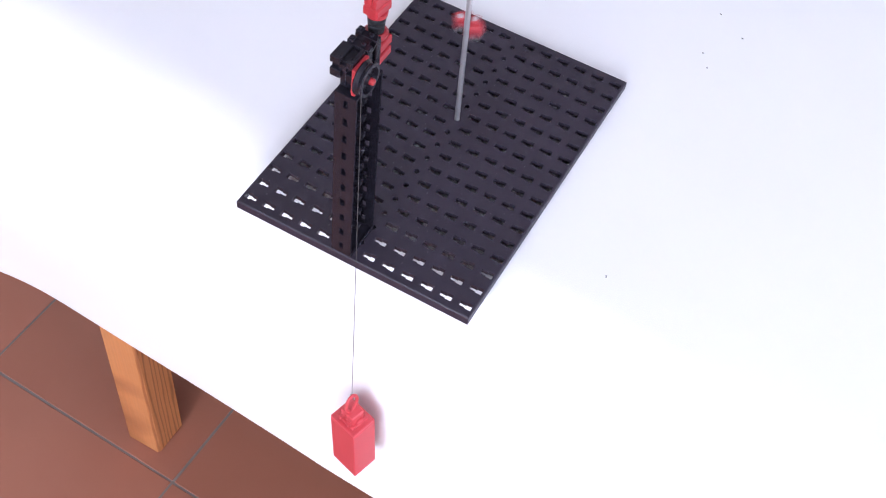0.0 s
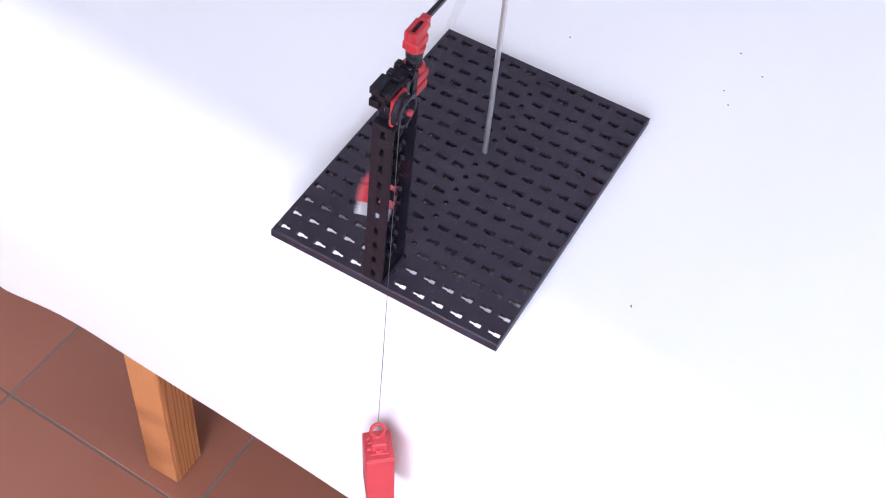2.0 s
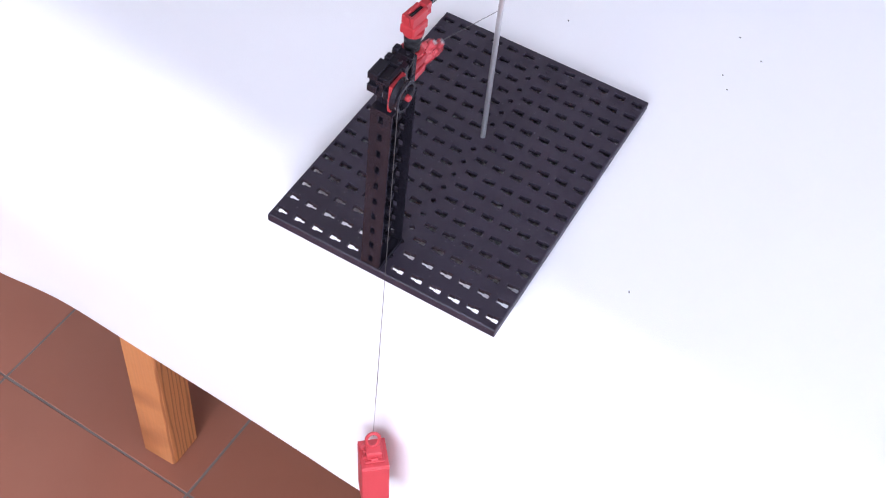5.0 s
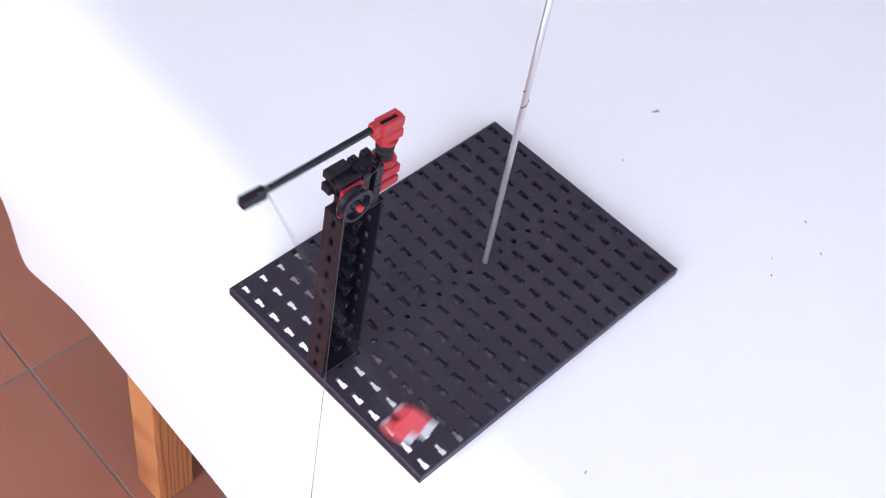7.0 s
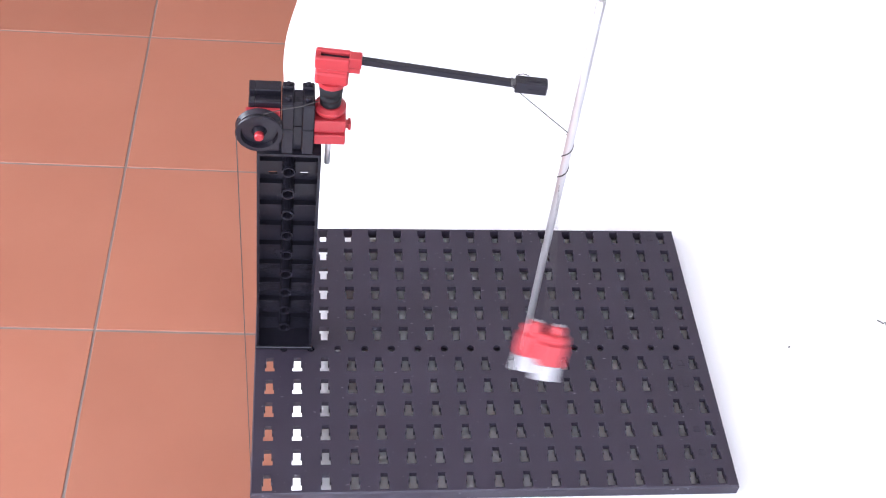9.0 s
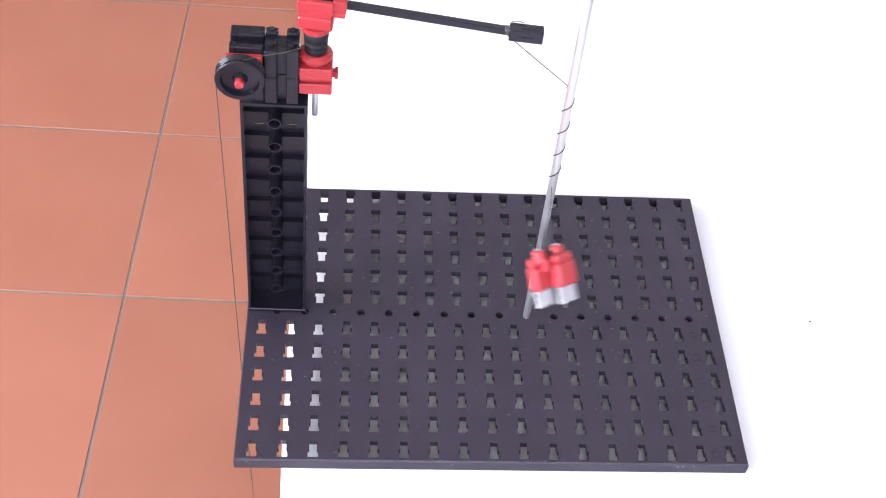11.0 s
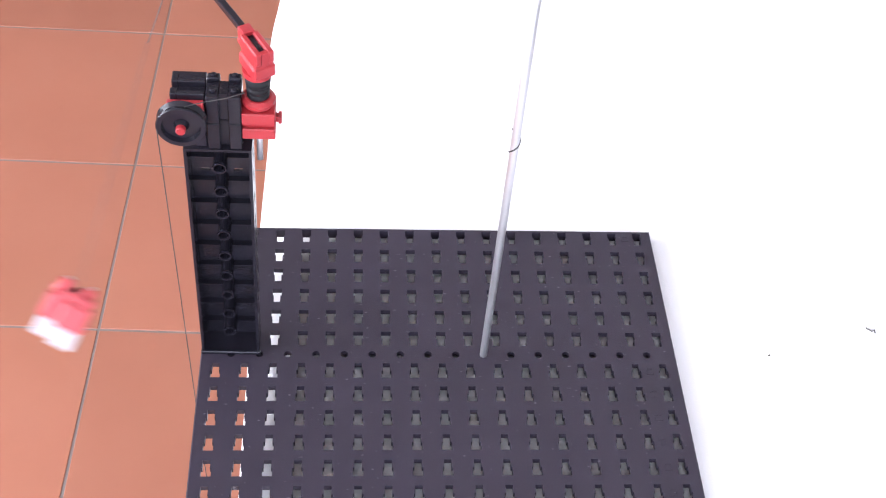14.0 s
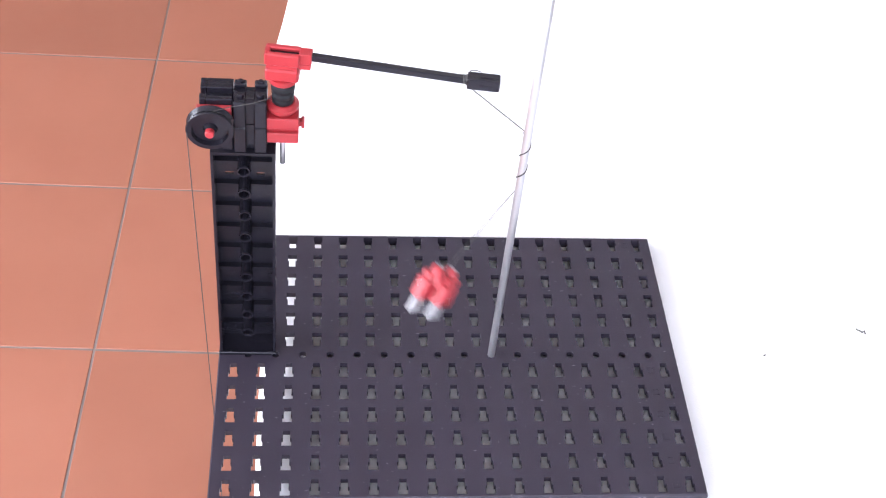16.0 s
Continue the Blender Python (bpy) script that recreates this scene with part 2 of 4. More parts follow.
# ---- room ----
def build_room():
    bm = box(bmesh.new(), -2.8, 3.2, -2.0, 6.6, -0.12, -0.0012)
    floor = tagged(part("floor", bm, GROUT), "floor of square terracotta tiles with grey joints", "floor", kind="structure")
    ceil = box(bmesh.new(), -2.8, 3.2, -2.0, 6.6, 2.6, 2.7)
    tagged(part("ceiling", ceil, PLASTER), "plain white painted ceiling", "ceiling", kind="structure")

    def wall(name, flip, along0, along1, face0, face1, opening):
        bm = bmesh.new()
        if opening:
            a0, a1, h0, h1 = opening
            m = Matrix(((0, 0, 1, 0), (1, 0, 0, 0), (0, 1, 0, 0), (0, 0, 0, 1))) if flip else Matrix(((1, 0, 0, 0), (0, 0, 1, 0), (0, 1, 0, 0), (0, 0, 0, 1)))
            lattice(bm, [along0, a0, a1, along1], [0, h0, h1, 2.6], face0, face1, lambda x, y: a0 < x < a1 and h0 < y < h1, m)
        elif flip:
            box(bm, face0, face1, along0, along1, 0, 2.6)
        else:
            box(bm, along0, along1, face0, face1, 0, 2.6)
        tagged(part(name, bm, PLASTER), "white painted plaster wall", "wall", kind="structure")

    # outer walls, out of view; south and north distances set for the light
    wall("wall_west", True, -2.0, 6.6, -2.8, -2.65, (-1.4, 0.6, 0.9, 2.5))
    wall("wall_south", False, -2.65, 3.2, -2.0, -1.85, (-1.4, 0.8, 0.9, 2.45))
    wall("wall_east", True, -1.85, 6.6, 3.05, 3.2, None)
    wall("wall_north", False, -2.65, 3.05, 6.45, 6.6, None)
    bm = box(bmesh.new(), 0.148, 3.05, 1.167, 6.45, 0, 2.6, 0.004)
    tagged(part("wall_pier", bm, PLASTER), "white plastered wall corner above a terracotta skirting", "wall", kind="structure")
    for k in range(8):
        for side in (0, 1):
            bm = bmesh.new()
            if side == 0:
                box(bm, 0.136, 0.148, 1.155 + 0.302 * k, 1.155 + 0.302 * k + 0.299, 0, 0.075, 0.002)
            else:
                box(bm, 0.149 + 0.302 * k, 0.149 + 0.302 * k + 0.299, 1.155, 1.167, 0, 0.075, 0.002)
            tagged(part("baseboard", bm, TILE), "terracotta tile skirting along the white wall", "skirting", kind="structure")
    # unseen windows, added to house the two area lamps
    for name, flip, a0, a1, h0, h1 in (("assumed_window_1", True, -1.4, 0.6, 0.9, 2.5), ("assumed_window_2", False, -1.4, 0.8, 0.9, 2.45)):
        win = empty(name, pose(0, 0, 0), "unseen window with a brown wooden frame, assumed as a source of daylight", "window", kind="structure")
        bm = bmesh.new()
        w = 0.06
        mid = (a0 + a1) / 2
        for p0, p1, q0, q1 in ((a0, a0 + w, h0, h1), (a1 - w, a1, h0, h1), (mid - w / 2, mid + w / 2, h0 + w, h1 - w), (a0 + w, a1 - w, h0, h0 + w), (a0 + w, a1 - w, h1 - w, h1)):
            if flip:
                box(bm, -2.79, -2.755, p0, p1, q0, q1, 0.004)
            else:
                box(bm, p0, p1, -1.99, -1.955, q0, q1, 0.004)
        part("window_frame", bm, FRAME_WOOD, win)
        for p0, p1 in ((a0 + w, mid - w / 2), (mid + w / 2, a1 - w)):
            bm = bmesh.new()
            if flip:
                box(bm, -2.776, -2.77, p0, p1, h0 + w, h1 - w)
            else:
                box(bm, p0, p1, -1.976, -1.97, h0 + w, h1 - w)
            pane = part("pane", bm, GLASS, win)
            pane.visible_shadow = False
    return floor


floor = build_room()


# ---- table ----
TURN = math.atan(0.073)
CORNER = Vector((-0.0543, 0.550, 0))
TOP = Z0 - 0.0078          # height of the cloth on the table
SHOULDER = 0.009


def table_m():
    """Along the table's edge (towards the viewer) and inwards from it."""
    return Matrix.Translation(CORNER) @ Matrix.Rotation(-TURN, 4, "Z")


def build_cloth():
    """A cloth over the table: flat on top, rounded over the edge, hanging in soft folds with a flared corner."""
    bm = bmesh.new()
    M = table_m()
    length, width, r = 1.60, 1.10, 0.060
    corners = [((r, -r), 90, 180), ((r, -length + r), 180, 270), ((width - r, -length + r), 270, 360), ((width - r, -r), 0, 90)]
    outline = []
    counts = (130, 60, 60, 90)
    for c, ((cx, cy), a0, a1) in enumerate(corners):
        for k in range(13):
            a = radians(a0 + (a1 - a0) * k / 12)
            outline.append((cx + r * math.cos(a), cy + r * math.sin(a), math.cos(a), math.sin(a)))
        nx_, ny_ = corners[(c + 1) % 4][0]
        b = radians(a1)
        p = Vector((cx + r * math.cos(b), cy + r * math.sin(b)))
        q = Vector((nx_ + r * math.cos(b), ny_ + r * math.sin(b)))
        for k in range(1, counts[c]):
            w = p.lerp(q, k / counts[c])
            outline.append((w.x, w.y, math.cos(b), math.sin(b)))
    drops = [0.0] + [0.35 * (k / 34) ** 1.35 + 0.055 * k / 34 for k in range(1, 35)]
    n = len(outline)
    rings = []
    for d in drops:
        ring = []
        for i, (x, y, nx, ny) in enumerate(outline):
            corner = min((Vector((x, y)) - Vector(c)).length for c in ((0.01, -0.01), (0.01, -length + 0.01), (width - 0.01, -length + 0.01), (width - 0.01, -0.01)))
            flare = math.exp(-(corner / 0.085) ** 2)
            fold = math.exp(-((y + 0.072) / (0.048 if y > -0.072 else 0.150)) ** 2) * math.exp(-(x / 0.05) ** 2) * math.exp(-((d - 0.145) / (0.085 if d < 0.145 else 0.160)) ** 2)
            swell = min(d / 0.15, 1.0)
            swell = swell * swell * (3 - 2 * swell)
            along = max(0.0, 1 - corner / 0.625)
            bend = 0.009 * (1 - math.exp(-d / 0.012)) + 0.045 * along ** 0.75 * (1 - math.exp(-d / 0.030)) * max(0.0, 1 - d / 0.43)
            bend *= 1 - 0.62 * math.exp(-(corner / 0.056) ** 2)
            out = bend + 0.004 * flare * swell * (1 - 0.75 * max(0.0, d - 0.16) / 0.25) + 0.027 * fold
            out += 0.018 * flare * min(max((d - 0.20) / 0.17, 0.0), 1.0)
            out += 0.005 * min(d / 0.3, 1) * noise.noise(Vector((x * 6.0, y * 6.0, d * 1.6)))
            if x < 0.03:
                # fuller half way down the long side, drawn in near the corner, and shorter towards the far end
                out += 0.0054 * math.exp(-((y + 0.30) / 0.50) ** 2) * (d / 0.118) * math.exp(1 - d / 0.118)
                out -= 0.0105 * math.exp(-((y + 0.07) / 0.080) ** 2) * math.exp(-((d - 0.0885) / 0.06) ** 2)
            short = min(max((-y - 0.198) / 0.3, 0.0), 1.0)
            short = 0.0495 * short * short * (3 - 2 * short)
            if d > 0.385:
                out += 0.0010      # the hem, turned up double
            z = TOP - SHOULDER - d * (1 + 0.02 * flare + (0.0075 if d > 0.2 else 0.0) - short)
            ring.append(bm.verts.new(M @ Vector((x + nx * (out - 0.004), y + ny * (out - 0.004), z))))
        rings.append(ring)
    for a, b in zip(rings, rings[1:]):
        for k in range(n):
            bm.faces.new((a[k], a[(k + 1) % n], b[(k + 1) % n], b[k]))
    # a soft shoulder towards the flat top, then the top itself
    inner = rings[0]
    for k in range(1, 11):
        u = 0.042 * k / 10
        drop = SHOULDER * (1 - k / 10) ** 2.4
        ring = [bm.verts.new(M @ Vector((x - nx * (u + 0.004), y - ny * (u + 0.004), TOP - drop))) for x, y, nx, ny in outline]
        for k in range(n):
            bm.faces.new((inner[k], ring[k], ring[(k + 1) % n], inner[(k + 1) % n]))
        inner = ring
    bm.faces.new(inner)
    ob = part("tablecloth", bm, CLOTH, smooth=True)
    return tagged(ob, "plain white tablecloth hanging over the table's edge", "tablecloth")


def build_table():
    t = empty("table", table_m(), "wooden table on square varnished pine legs under a cloth", "table")
    top = TOP - 0.004
    part("tabletop", box(bmesh.new(), 0.068, 1.032, -1.532, -0.068, top - 0.03, top + 0.0028, 0.004), WOOD, t)
    # the legs stand square to the room, a little way in from the edge
    for x, y in ((-0.0045, 0.3625), (0.02, -1.02), (0.93, 0.44), (0.96, -0.92)):
        lx = Vector((x, y, 0))
        m = table_m().inverted() @ Matrix.Translation(lx)
        part("leg", box(bmesh.new(), -0.0495, 0, -0.0485, 0, 0.0, top - 0.0305, 0.003), WOOD, t, at=m)
    return t


build_cloth()
build_table()


# ---- base plate ----
HX, HY, THICK = 0.1284, 0.0918, 0.0075
ROWS_Y = [0.0060 + 0.0149 * k for k in range(6)]
COLS_X = [-0.12 + 0.015 * k for k in range(17)]
HOLES_X = [-0.1125 + 0.015 * k for k in range(16)]


def build_plate():
    bm = bmesh.new()
    xs, ys = {-HX + 0.0007, HX - 0.0007}, {-HY + 0.0007, HY - 0.0007}
    for c in COLS_X:
        xs.update((c - 0.0026, c - 0.0019, c + 0.0019, c + 0.0026))
    for c in HOLES_X:
        xs.update((c - 0.0026, c + 0.0026))
    for y in ROWS_Y:
        for s in (-1, 1):
            ys.update((round(s * y, 6), round(s * (y + 0.0046), 6), round(s * (y + 0.0093), 6)))
    ys.update((-0.0026, 0.0026))
    xs, ys = sorted(xs), sorted(ys)

    def hollow(x, y):
        a = abs(y)
        if a < 0.0026:
            return any(abs(x - c) < 0.0026 for c in HOLES_X)
        for r in ROWS_Y:
            if r < a < r + 0.0093:
                w = 0.0019 if a < r + 0.0046 else 0.0026
                return any(abs(x - c) < w for c in COLS_X)
        return False

    lattice(bm, xs, ys, -0.0036, 0.0, hollow)
    # round the edges of the slab, and fill the square openings to round holes
    ring = []
    for z, o in ((0.0, 0.0007), (-0.0008, 0.0), (-THICK, 0.0)):
        ring.append([bm.verts.new((sx * (HX - o), sy * (HY - o), z)) for sx, sy in ((-1, -1), (1, -1), (1, 1), (-1, 1))])
    for a, b in zip(ring, ring[1:]):
        for k in range(4):
            bm.faces.new((a[k], a[(k + 1) % 4], b[(k + 1) % 4], b[k]))
    inside = [[bm.verts.new((sx * (HX - 0.002), sy * (HY - 0.0012), z)) for sx, sy in ((-1, -1), (1, -1), (1, 1), (-1, 1))] for z in (-THICK, -0.0035)]
    for a, b in ((ring[-1], inside[0]), (inside[0], inside[1])):
        for k in range(4):
            bm.faces.new((a[k], a[(k + 1) % 4], b[(k + 1) % 4], b[k]))
    for c in HOLES_X:
        for z, flip in ((0.0, False), (-0.0036, True)):
            sq, ci = [], []
            for k in range(16):
                a = 2 * math.pi * k / 16
                u, w = math.cos(a), math.sin(a)
                f = 0.0026 / max(abs(u), abs(w))
                sq.append(bm.verts.new((c + u * f, w * f, z)))
                ci.append(bm.verts.new((c + u * 0.0021, w * 0.0021, z)))
            for k in range(16):
                bm.faces.new((sq[k], sq[(k + 1) % 16], ci[(k + 1) % 16], ci[k]))
            if not flip:
                top = ci
            else:
                for k in range(16):
                    bm.faces.new((top[k], top[(k + 1) % 16], ci[(k + 1) % 16], ci[k]))
    ob = part("base_plate", bm, PLATE)
    ob.matrix_basis = pose(0, 0, Z0)
    # faint raised squares moulded between the last two columns of slots
    mark = None
    for y in [-(r + 0.0048) for r in ROWS_Y] + [ROWS_Y[5] + 0.0048]:
        if mark is None:
            mb = bmesh.new()
            for x0, x1, y0, y1 in ((-0.0020, 0.0020, -0.0020, -0.0015), (-0.0020, 0.0020, 0.0015, 0.0020), (-0.0020, -0.0015, -0.0015, 0.0015), (0.0015, 0.0020, -0.0015, 0.0015)):
                box(mb, x0, x1, y0, y1, -0.0002, 0.00018)
            o = mark = part("moulded_mark", mb, PLATE, ob)
        else:
            o = mark.copy()
            scene.collection.objects.link(o)
        o.matrix_basis = pose(0.1125, y, 0)
    return tagged(ob, "black plastic building plate with keyhole slots lying on the cloth", "base plate")


plate = build_plate()


# ---- mast ----
def build_mast():
    a, b = Vector((0.0225, 0, -THICK + 0.0005)), Vector((0.0226, 0.0031, 0.2408))
    bm = rod(bmesh.new(), a, b, 0.0020, 20)
    ob = part("mast", bm, STEEL, smooth=True)
    ob.matrix_basis = pose(0, 0, Z0)
    return tagged(ob, "thin upright steel rod standing in the black base plate", "rod")


build_mast()


# ---- tower ----
LEAN = 1.2


def build_tower():
    tower = empty("tower", pose(-0.1125, 0, Z0) @ pose(0, 0, 0, 0, LEAN, 0), "black plastic girder tower with red and black winding head", "model tower")
    W, D, H, T = 0.015, 0.0150, 0.150, 0.0014
    bm = bmesh.new()
    # side walls with a slot in every bay, back wall with two
    zs = [0.0]
    for k in range(10):
        zs += [0.015 * k + 0.0045, 0.015 * k + 0.0105]
    zs.append(H)
    side = [0.0, 0.0058, 0.0092, D]
    for x0 in (-W, W - T):
        m = Matrix(((0, 0, 1, 0), (1, 0, 0, 0), (0, 1, 0, 0), (0, 0, 0, 1)))
        lattice(bm, side, zs, x0, x0 + T, lambda y, z: 0.0058 < y < 0.0092 and any(0.015 * k + 0.0045 < z < 0.015 * k + 0.0105 for k in range(10)), m)
    m = Matrix(((1, 0, 0, 0), (0, 0, 1, 0), (0, 1, 0, 0), (0, 0, 0, 1)))
    bx = [-W + T, -0.0095, -0.0055, 0.0055, 0.0095, W - T]
    bz = [0.0]
    for k in range(1, 10):
        bz += [0.015 * k + 0.0036, 0.015 * k + 0.0052]
    bz.append(H)
    lattice(bm, bx, bz, D - T, D, lambda x, z: 0.0055 < abs(x) < 0.0095 and any(0.015 * k + 0.0036 < z < 0.015 * k + 0.0052 for k in (8, 9)), m)
    box(bm, -W + T, W - T, 0.0, D - T, 0.0, T)
    box(bm, -W + T, W - T, 0.0, D - T, H - T, H)
    box(bm, -W - 0.0006, W + 0.0006, -0.0006, 0.0012, -0.0, 0.0022, 0.0004)
    for x in (0.0, 0.015):
        lathe(bm, [(0.0010, -0.0070), (0.0019, -0.0066), (0.0019, -0.0010), (0.0012, -0.0006)], pose(x, 0, 0), 14)
    girder = part("girder", bm, BLACK, tower)
    rib_bm = bmesh.new()
    box(rib_bm, -W + T, -0.0023, 0.0104, D - T, -0.0003, 0.0003)
    box(rib_bm, 0.0023, W - T, 0.0104, D - T, -0.0003, 0.0003)
    rib = part("rib", rib_bm, BLACK, girder, at=pose(0, 0, 0.015))
    ring_bm = lathe(bmesh.new(), [(0.0023, 0.0), (0.0032, 0.0), (0.0032, 0.0092), (0.0034, 0.0098), (0.0032, 0.0106), (0.0026, 0.0106), (0.0023, 0.0098)], pose(0, D - T, 0, 90), 20, closed=True)
    tube_ = part("socket", ring_bm, BLACK, girder, at=pose(0, 0, 0.015))
    for k in range(2, 10):
        for src in (rib, tube_):
            o = src.copy()
            scene.collection.objects.link(o)
            o.matrix_basis = pose(0, 0, 0.015 * k)

    # two stacked blocks with a groove down the face, and the prongs of a hinge above
    x0 = -0.0039
    for k in range(2):
        bm = bmesh.new()
        for a, b in ((x0, x0 + 0.0057), (x0 + 0.0093, x0 + 0.015)):
            box(bm, a, b, 0.0002, 0.0148, H + 0.0002 + 0.015 * k, H + 0.015 + 0.015 * k, 0.0005)
        box(bm, x0 + 0.0056, x0 + 0.0094, 0.0032, 0.0118, H + 0.0004 + 0.015 * k, H + 0.0148 + 0.015 * k)
        part("building_block", bm, BLACK, tower)
    for a in (x0 + 0.0002, x0 + 0.0093):
        bm = box(bmesh.new(), a, a + 0.0055, 0.0105, 0.0146, H + 0.0302, H + 0.0322, 0.0006)
        lathe(bm, [(0.0014, 0.0), (0.0017, 0.0003), (0.0017, 0.0012), (0.0012, 0.0016)], pose(a + 0.0028, 0.0050, H + 0.0298), 14)
        lathe(bm, [(0.0010, 0.0), (0.0013, 0.0003), (0.0013, 0.0010), (0.0009, 0.0013)], pose(a + 0.0028, 0.0125, H + 0.0320), 14)
        part("prong", bm, BLACK, tower)
    # block behind the wheel, grooved across its top and end, with a red plate before it
    bm = box(bmesh.new(), -0.0160, -0.0041, 0.0040, 0.0165, H + 0.0155, H + 0.0276, 0.0004)
    box(bm, -0.0160, -0.0041, 0.0096, 0.0165, H + 0.0270, H + 0.0307, 0.0004)
    for za, zb in ((0.0155, 0.0212), (0.0256, 0.0307)):
        box(bm, -0.0160, -0.0041, 0.0014, 0.0042, H + za, H + zb, 0.0004)
        box(bm, -0.0187, -0.0158, 0.0014, 0.0058, H + za, H + zb, 0.0004)
        box(bm, -0.0187, -0.0158, 0.0096, 0.0165, H + za, H + zb, 0.0004)
    box(bm, -0.0172, -0.0158, 0.0062, 0.0112, H + 0.0210, H + 0.0258)
    part("building_block", bm, BLACK, tower)
    bm = box(bmesh.new(), -0.0098, -0.0042, 0.0014, 0.0080, H + 0.0002, H + 0.0153, 0.0005)
    box(bm, -0.0098, -0.0042, 0.0106, 0.0148, H + 0.0002, H + 0.0153, 0.0005)
    box(bm, -0.0090, -0.0046, 0.0078, 0.0108, H + 0.0004, H + 0.0150)
    part("building_block", bm, BLACK, tower)
    bm = box(bmesh.new(), -0.0199, -0.0088, -0.0014, 0.0012, H + 0.0080, H + 0.0185, 0.0004)
    box(bm, -0.0199, -0.0045, -0.0014, 0.0012, H + 0.0182, H + 0.0280, 0.0004)
    box(bm, -0.0209, -0.0197, -0.0010, 0.0008, H + 0.0110, H + 0.0140, 0.0002)
    box(bm, -0.0209, -0.0197, -0.0010, 0.0008, H + 0.0170, H + 0.0190, 0.0002)
    part("bearing_plate", bm, RED, tower, "bright red plastic bearing plate")
    # red bearing block with the cone on which the rotor turns
    rx = 0.0181
    bm = bmesh.new()
    for za, zb in ((H + 0.0060, H + 0.0118), (H + 0.0144, H + 0.0205)):
        box(bm, 0.0109, 0.0255, 0.0010, 0.0150, za, zb, 0.0005)
    box(bm, 0.0114, 0.0250, 0.0032, 0.0128, H + 0.0116, H + 0.0146)
    lathe(bm, [(0.0058, 0.0), (0.0074, 0.0024), (0.0074, 0.0040), (0.0058, 0.0052)], pose(rx, 0.0080, H + 0.0208), 28)
    box(bm, 0.0253, 0.0268, 0.0066, 0.0094, H + 0.0118, H + 0.0148)
    box(bm, 0.0266, 0.0281, 0.0056, 0.0104, H + 0.0114, H + 0.0152, 0.0003)
    part("bearing_block", bm, RED, tower, "red plastic block that carries the rotor")
    bm = lathe(bmesh.new(), [(0.0011, -0.0125), (0.0014, -0.0122), (0.0014, 0.0062), (0.0011, 0.0064)], pose(rx, 0.0080, H), 16)
    part("axle", bm, STEEL, tower, "steel axle pin", smooth=True)
    bm = lathe(bmesh.new(), [(0.0042, 0.0), (0.0049, 0.0008), (0.0050, 0.0030), (0.0046, 0.0035), (0.0050, 0.0040), (0.0052, 0.0062), (0.0046, 0.0068), (0.0053, 0.0074), (0.0055, 0.0096), (0.0052, 0.0110), (0.0047, 0.0120)], pose(rx, 0.0080, H + 0.0254), 28)
    part("bushing", bm, RUBBER, tower, "dark grey round bushing", smooth=True)

    # pulley that the falling weight turns
    wheel = part("pulley", lathe(bmesh.new(), [
        (0.0022, -0.0032), (0.0032, -0.0032), (0.0040, -0.0006), (0.0076, -0.0003), (0.0082, -0.0028), (0.0104, -0.0030), (0.0108, -0.0024), (0.0096, -0.0003),
        (0.0096, 0.0003), (0.0108, 0.0024), (0.0104, 0.0030), (0.0084, 0.0030), (0.0078, 0.0006), (0.0034, 0.0008), (0.0022, 0.0030)], pose(0, 0, 0, 90), 40, closed=True),
        BLACK, tower, "black grooved pulley wheel", smooth=False, at=pose(-0.0137, -0.0048, H + 0.0195))
    bm = lathe(bmesh.new(), [(0.0016, -0.006), (0.0021, -0.0055), (0.0021, 0.0050), (0.0017, 0.0056)], pose(0, 0, 0, 90), 18)
    box(bm, -0.0006, 0.0006, -0.0058, -0.0052, 0.0006, 0.0018)
    part("axle_cap", bm, RED, wheel, "red plastic axle")
    # rotor: red hub, black rod with a sleeve at its end
    rotor = part("rotor", build_hub(), RED, tower, "red plastic rotor hub", at=pose(rx, 0.0080, H + 0.0373))
    along = Vector((0.0765, 0, -0.0038))
    bm = box(bmesh.new(), -0.0016, 0.0016, -0.0016, 0.0016, 0, along.length, 0.0004, Matrix.Translation((0.0085, 0, 0.0152)) @ along.to_track_quat("Z", "Y").to_matrix().to_4x4())
    box(bm, -0.0054, 0.0071, -0.0013, 0.0013, 0.0142, 0.0156)
    part("arm", bm, BLACK, rotor, "thin black plastic rod", smooth=False)
    bm = box(bmesh.new(), 0.0815, 0.0960, -0.0030, 0.0030, 0.0083, 0.0143, 0.0005)
    box(bm, 0.0870, 0.0925, -0.0033, -0.0028, 0.0100, 0.0116)
    box(bm, 0.0870, 0.0925, -0.0010, 0.0010, 0.0140, 0.0146)
    part("sleeve", bm, BLACK, rotor, "black plastic sleeve on the rod's end")
    pts = [(0.0795 + 0.0020 * k / 24, 0.0021 * math.cos(k * 0.9), 0.0118 + 0.0021 * math.sin(k * 0.9)) for k in range(25)]
    pts += [(0.0825, 0.0028, 0.0146), (0.0850, 0.0030, 0.0150), (0.0875, 0.0022, 0.0149)]
    part("knot", tube(bmesh.new(), pts, 0.00022, 5), THREAD, rotor, "grey thread knotted round the rod")
    strand = tube(bmesh.new(), [(-0.0120, -0.0050, H + 0.0292), (-0.0040, -0.0020, H + 0.0296), (0.0050, -0.0006, H + 0.0308), (0.0128, 0.0030, H + 0.0312)], 0.00022, 5)
    part("thread", strand, DARK_THREAD, tower, "dark thread from the pulley to the bushing")
    return tower, wheel, rotor


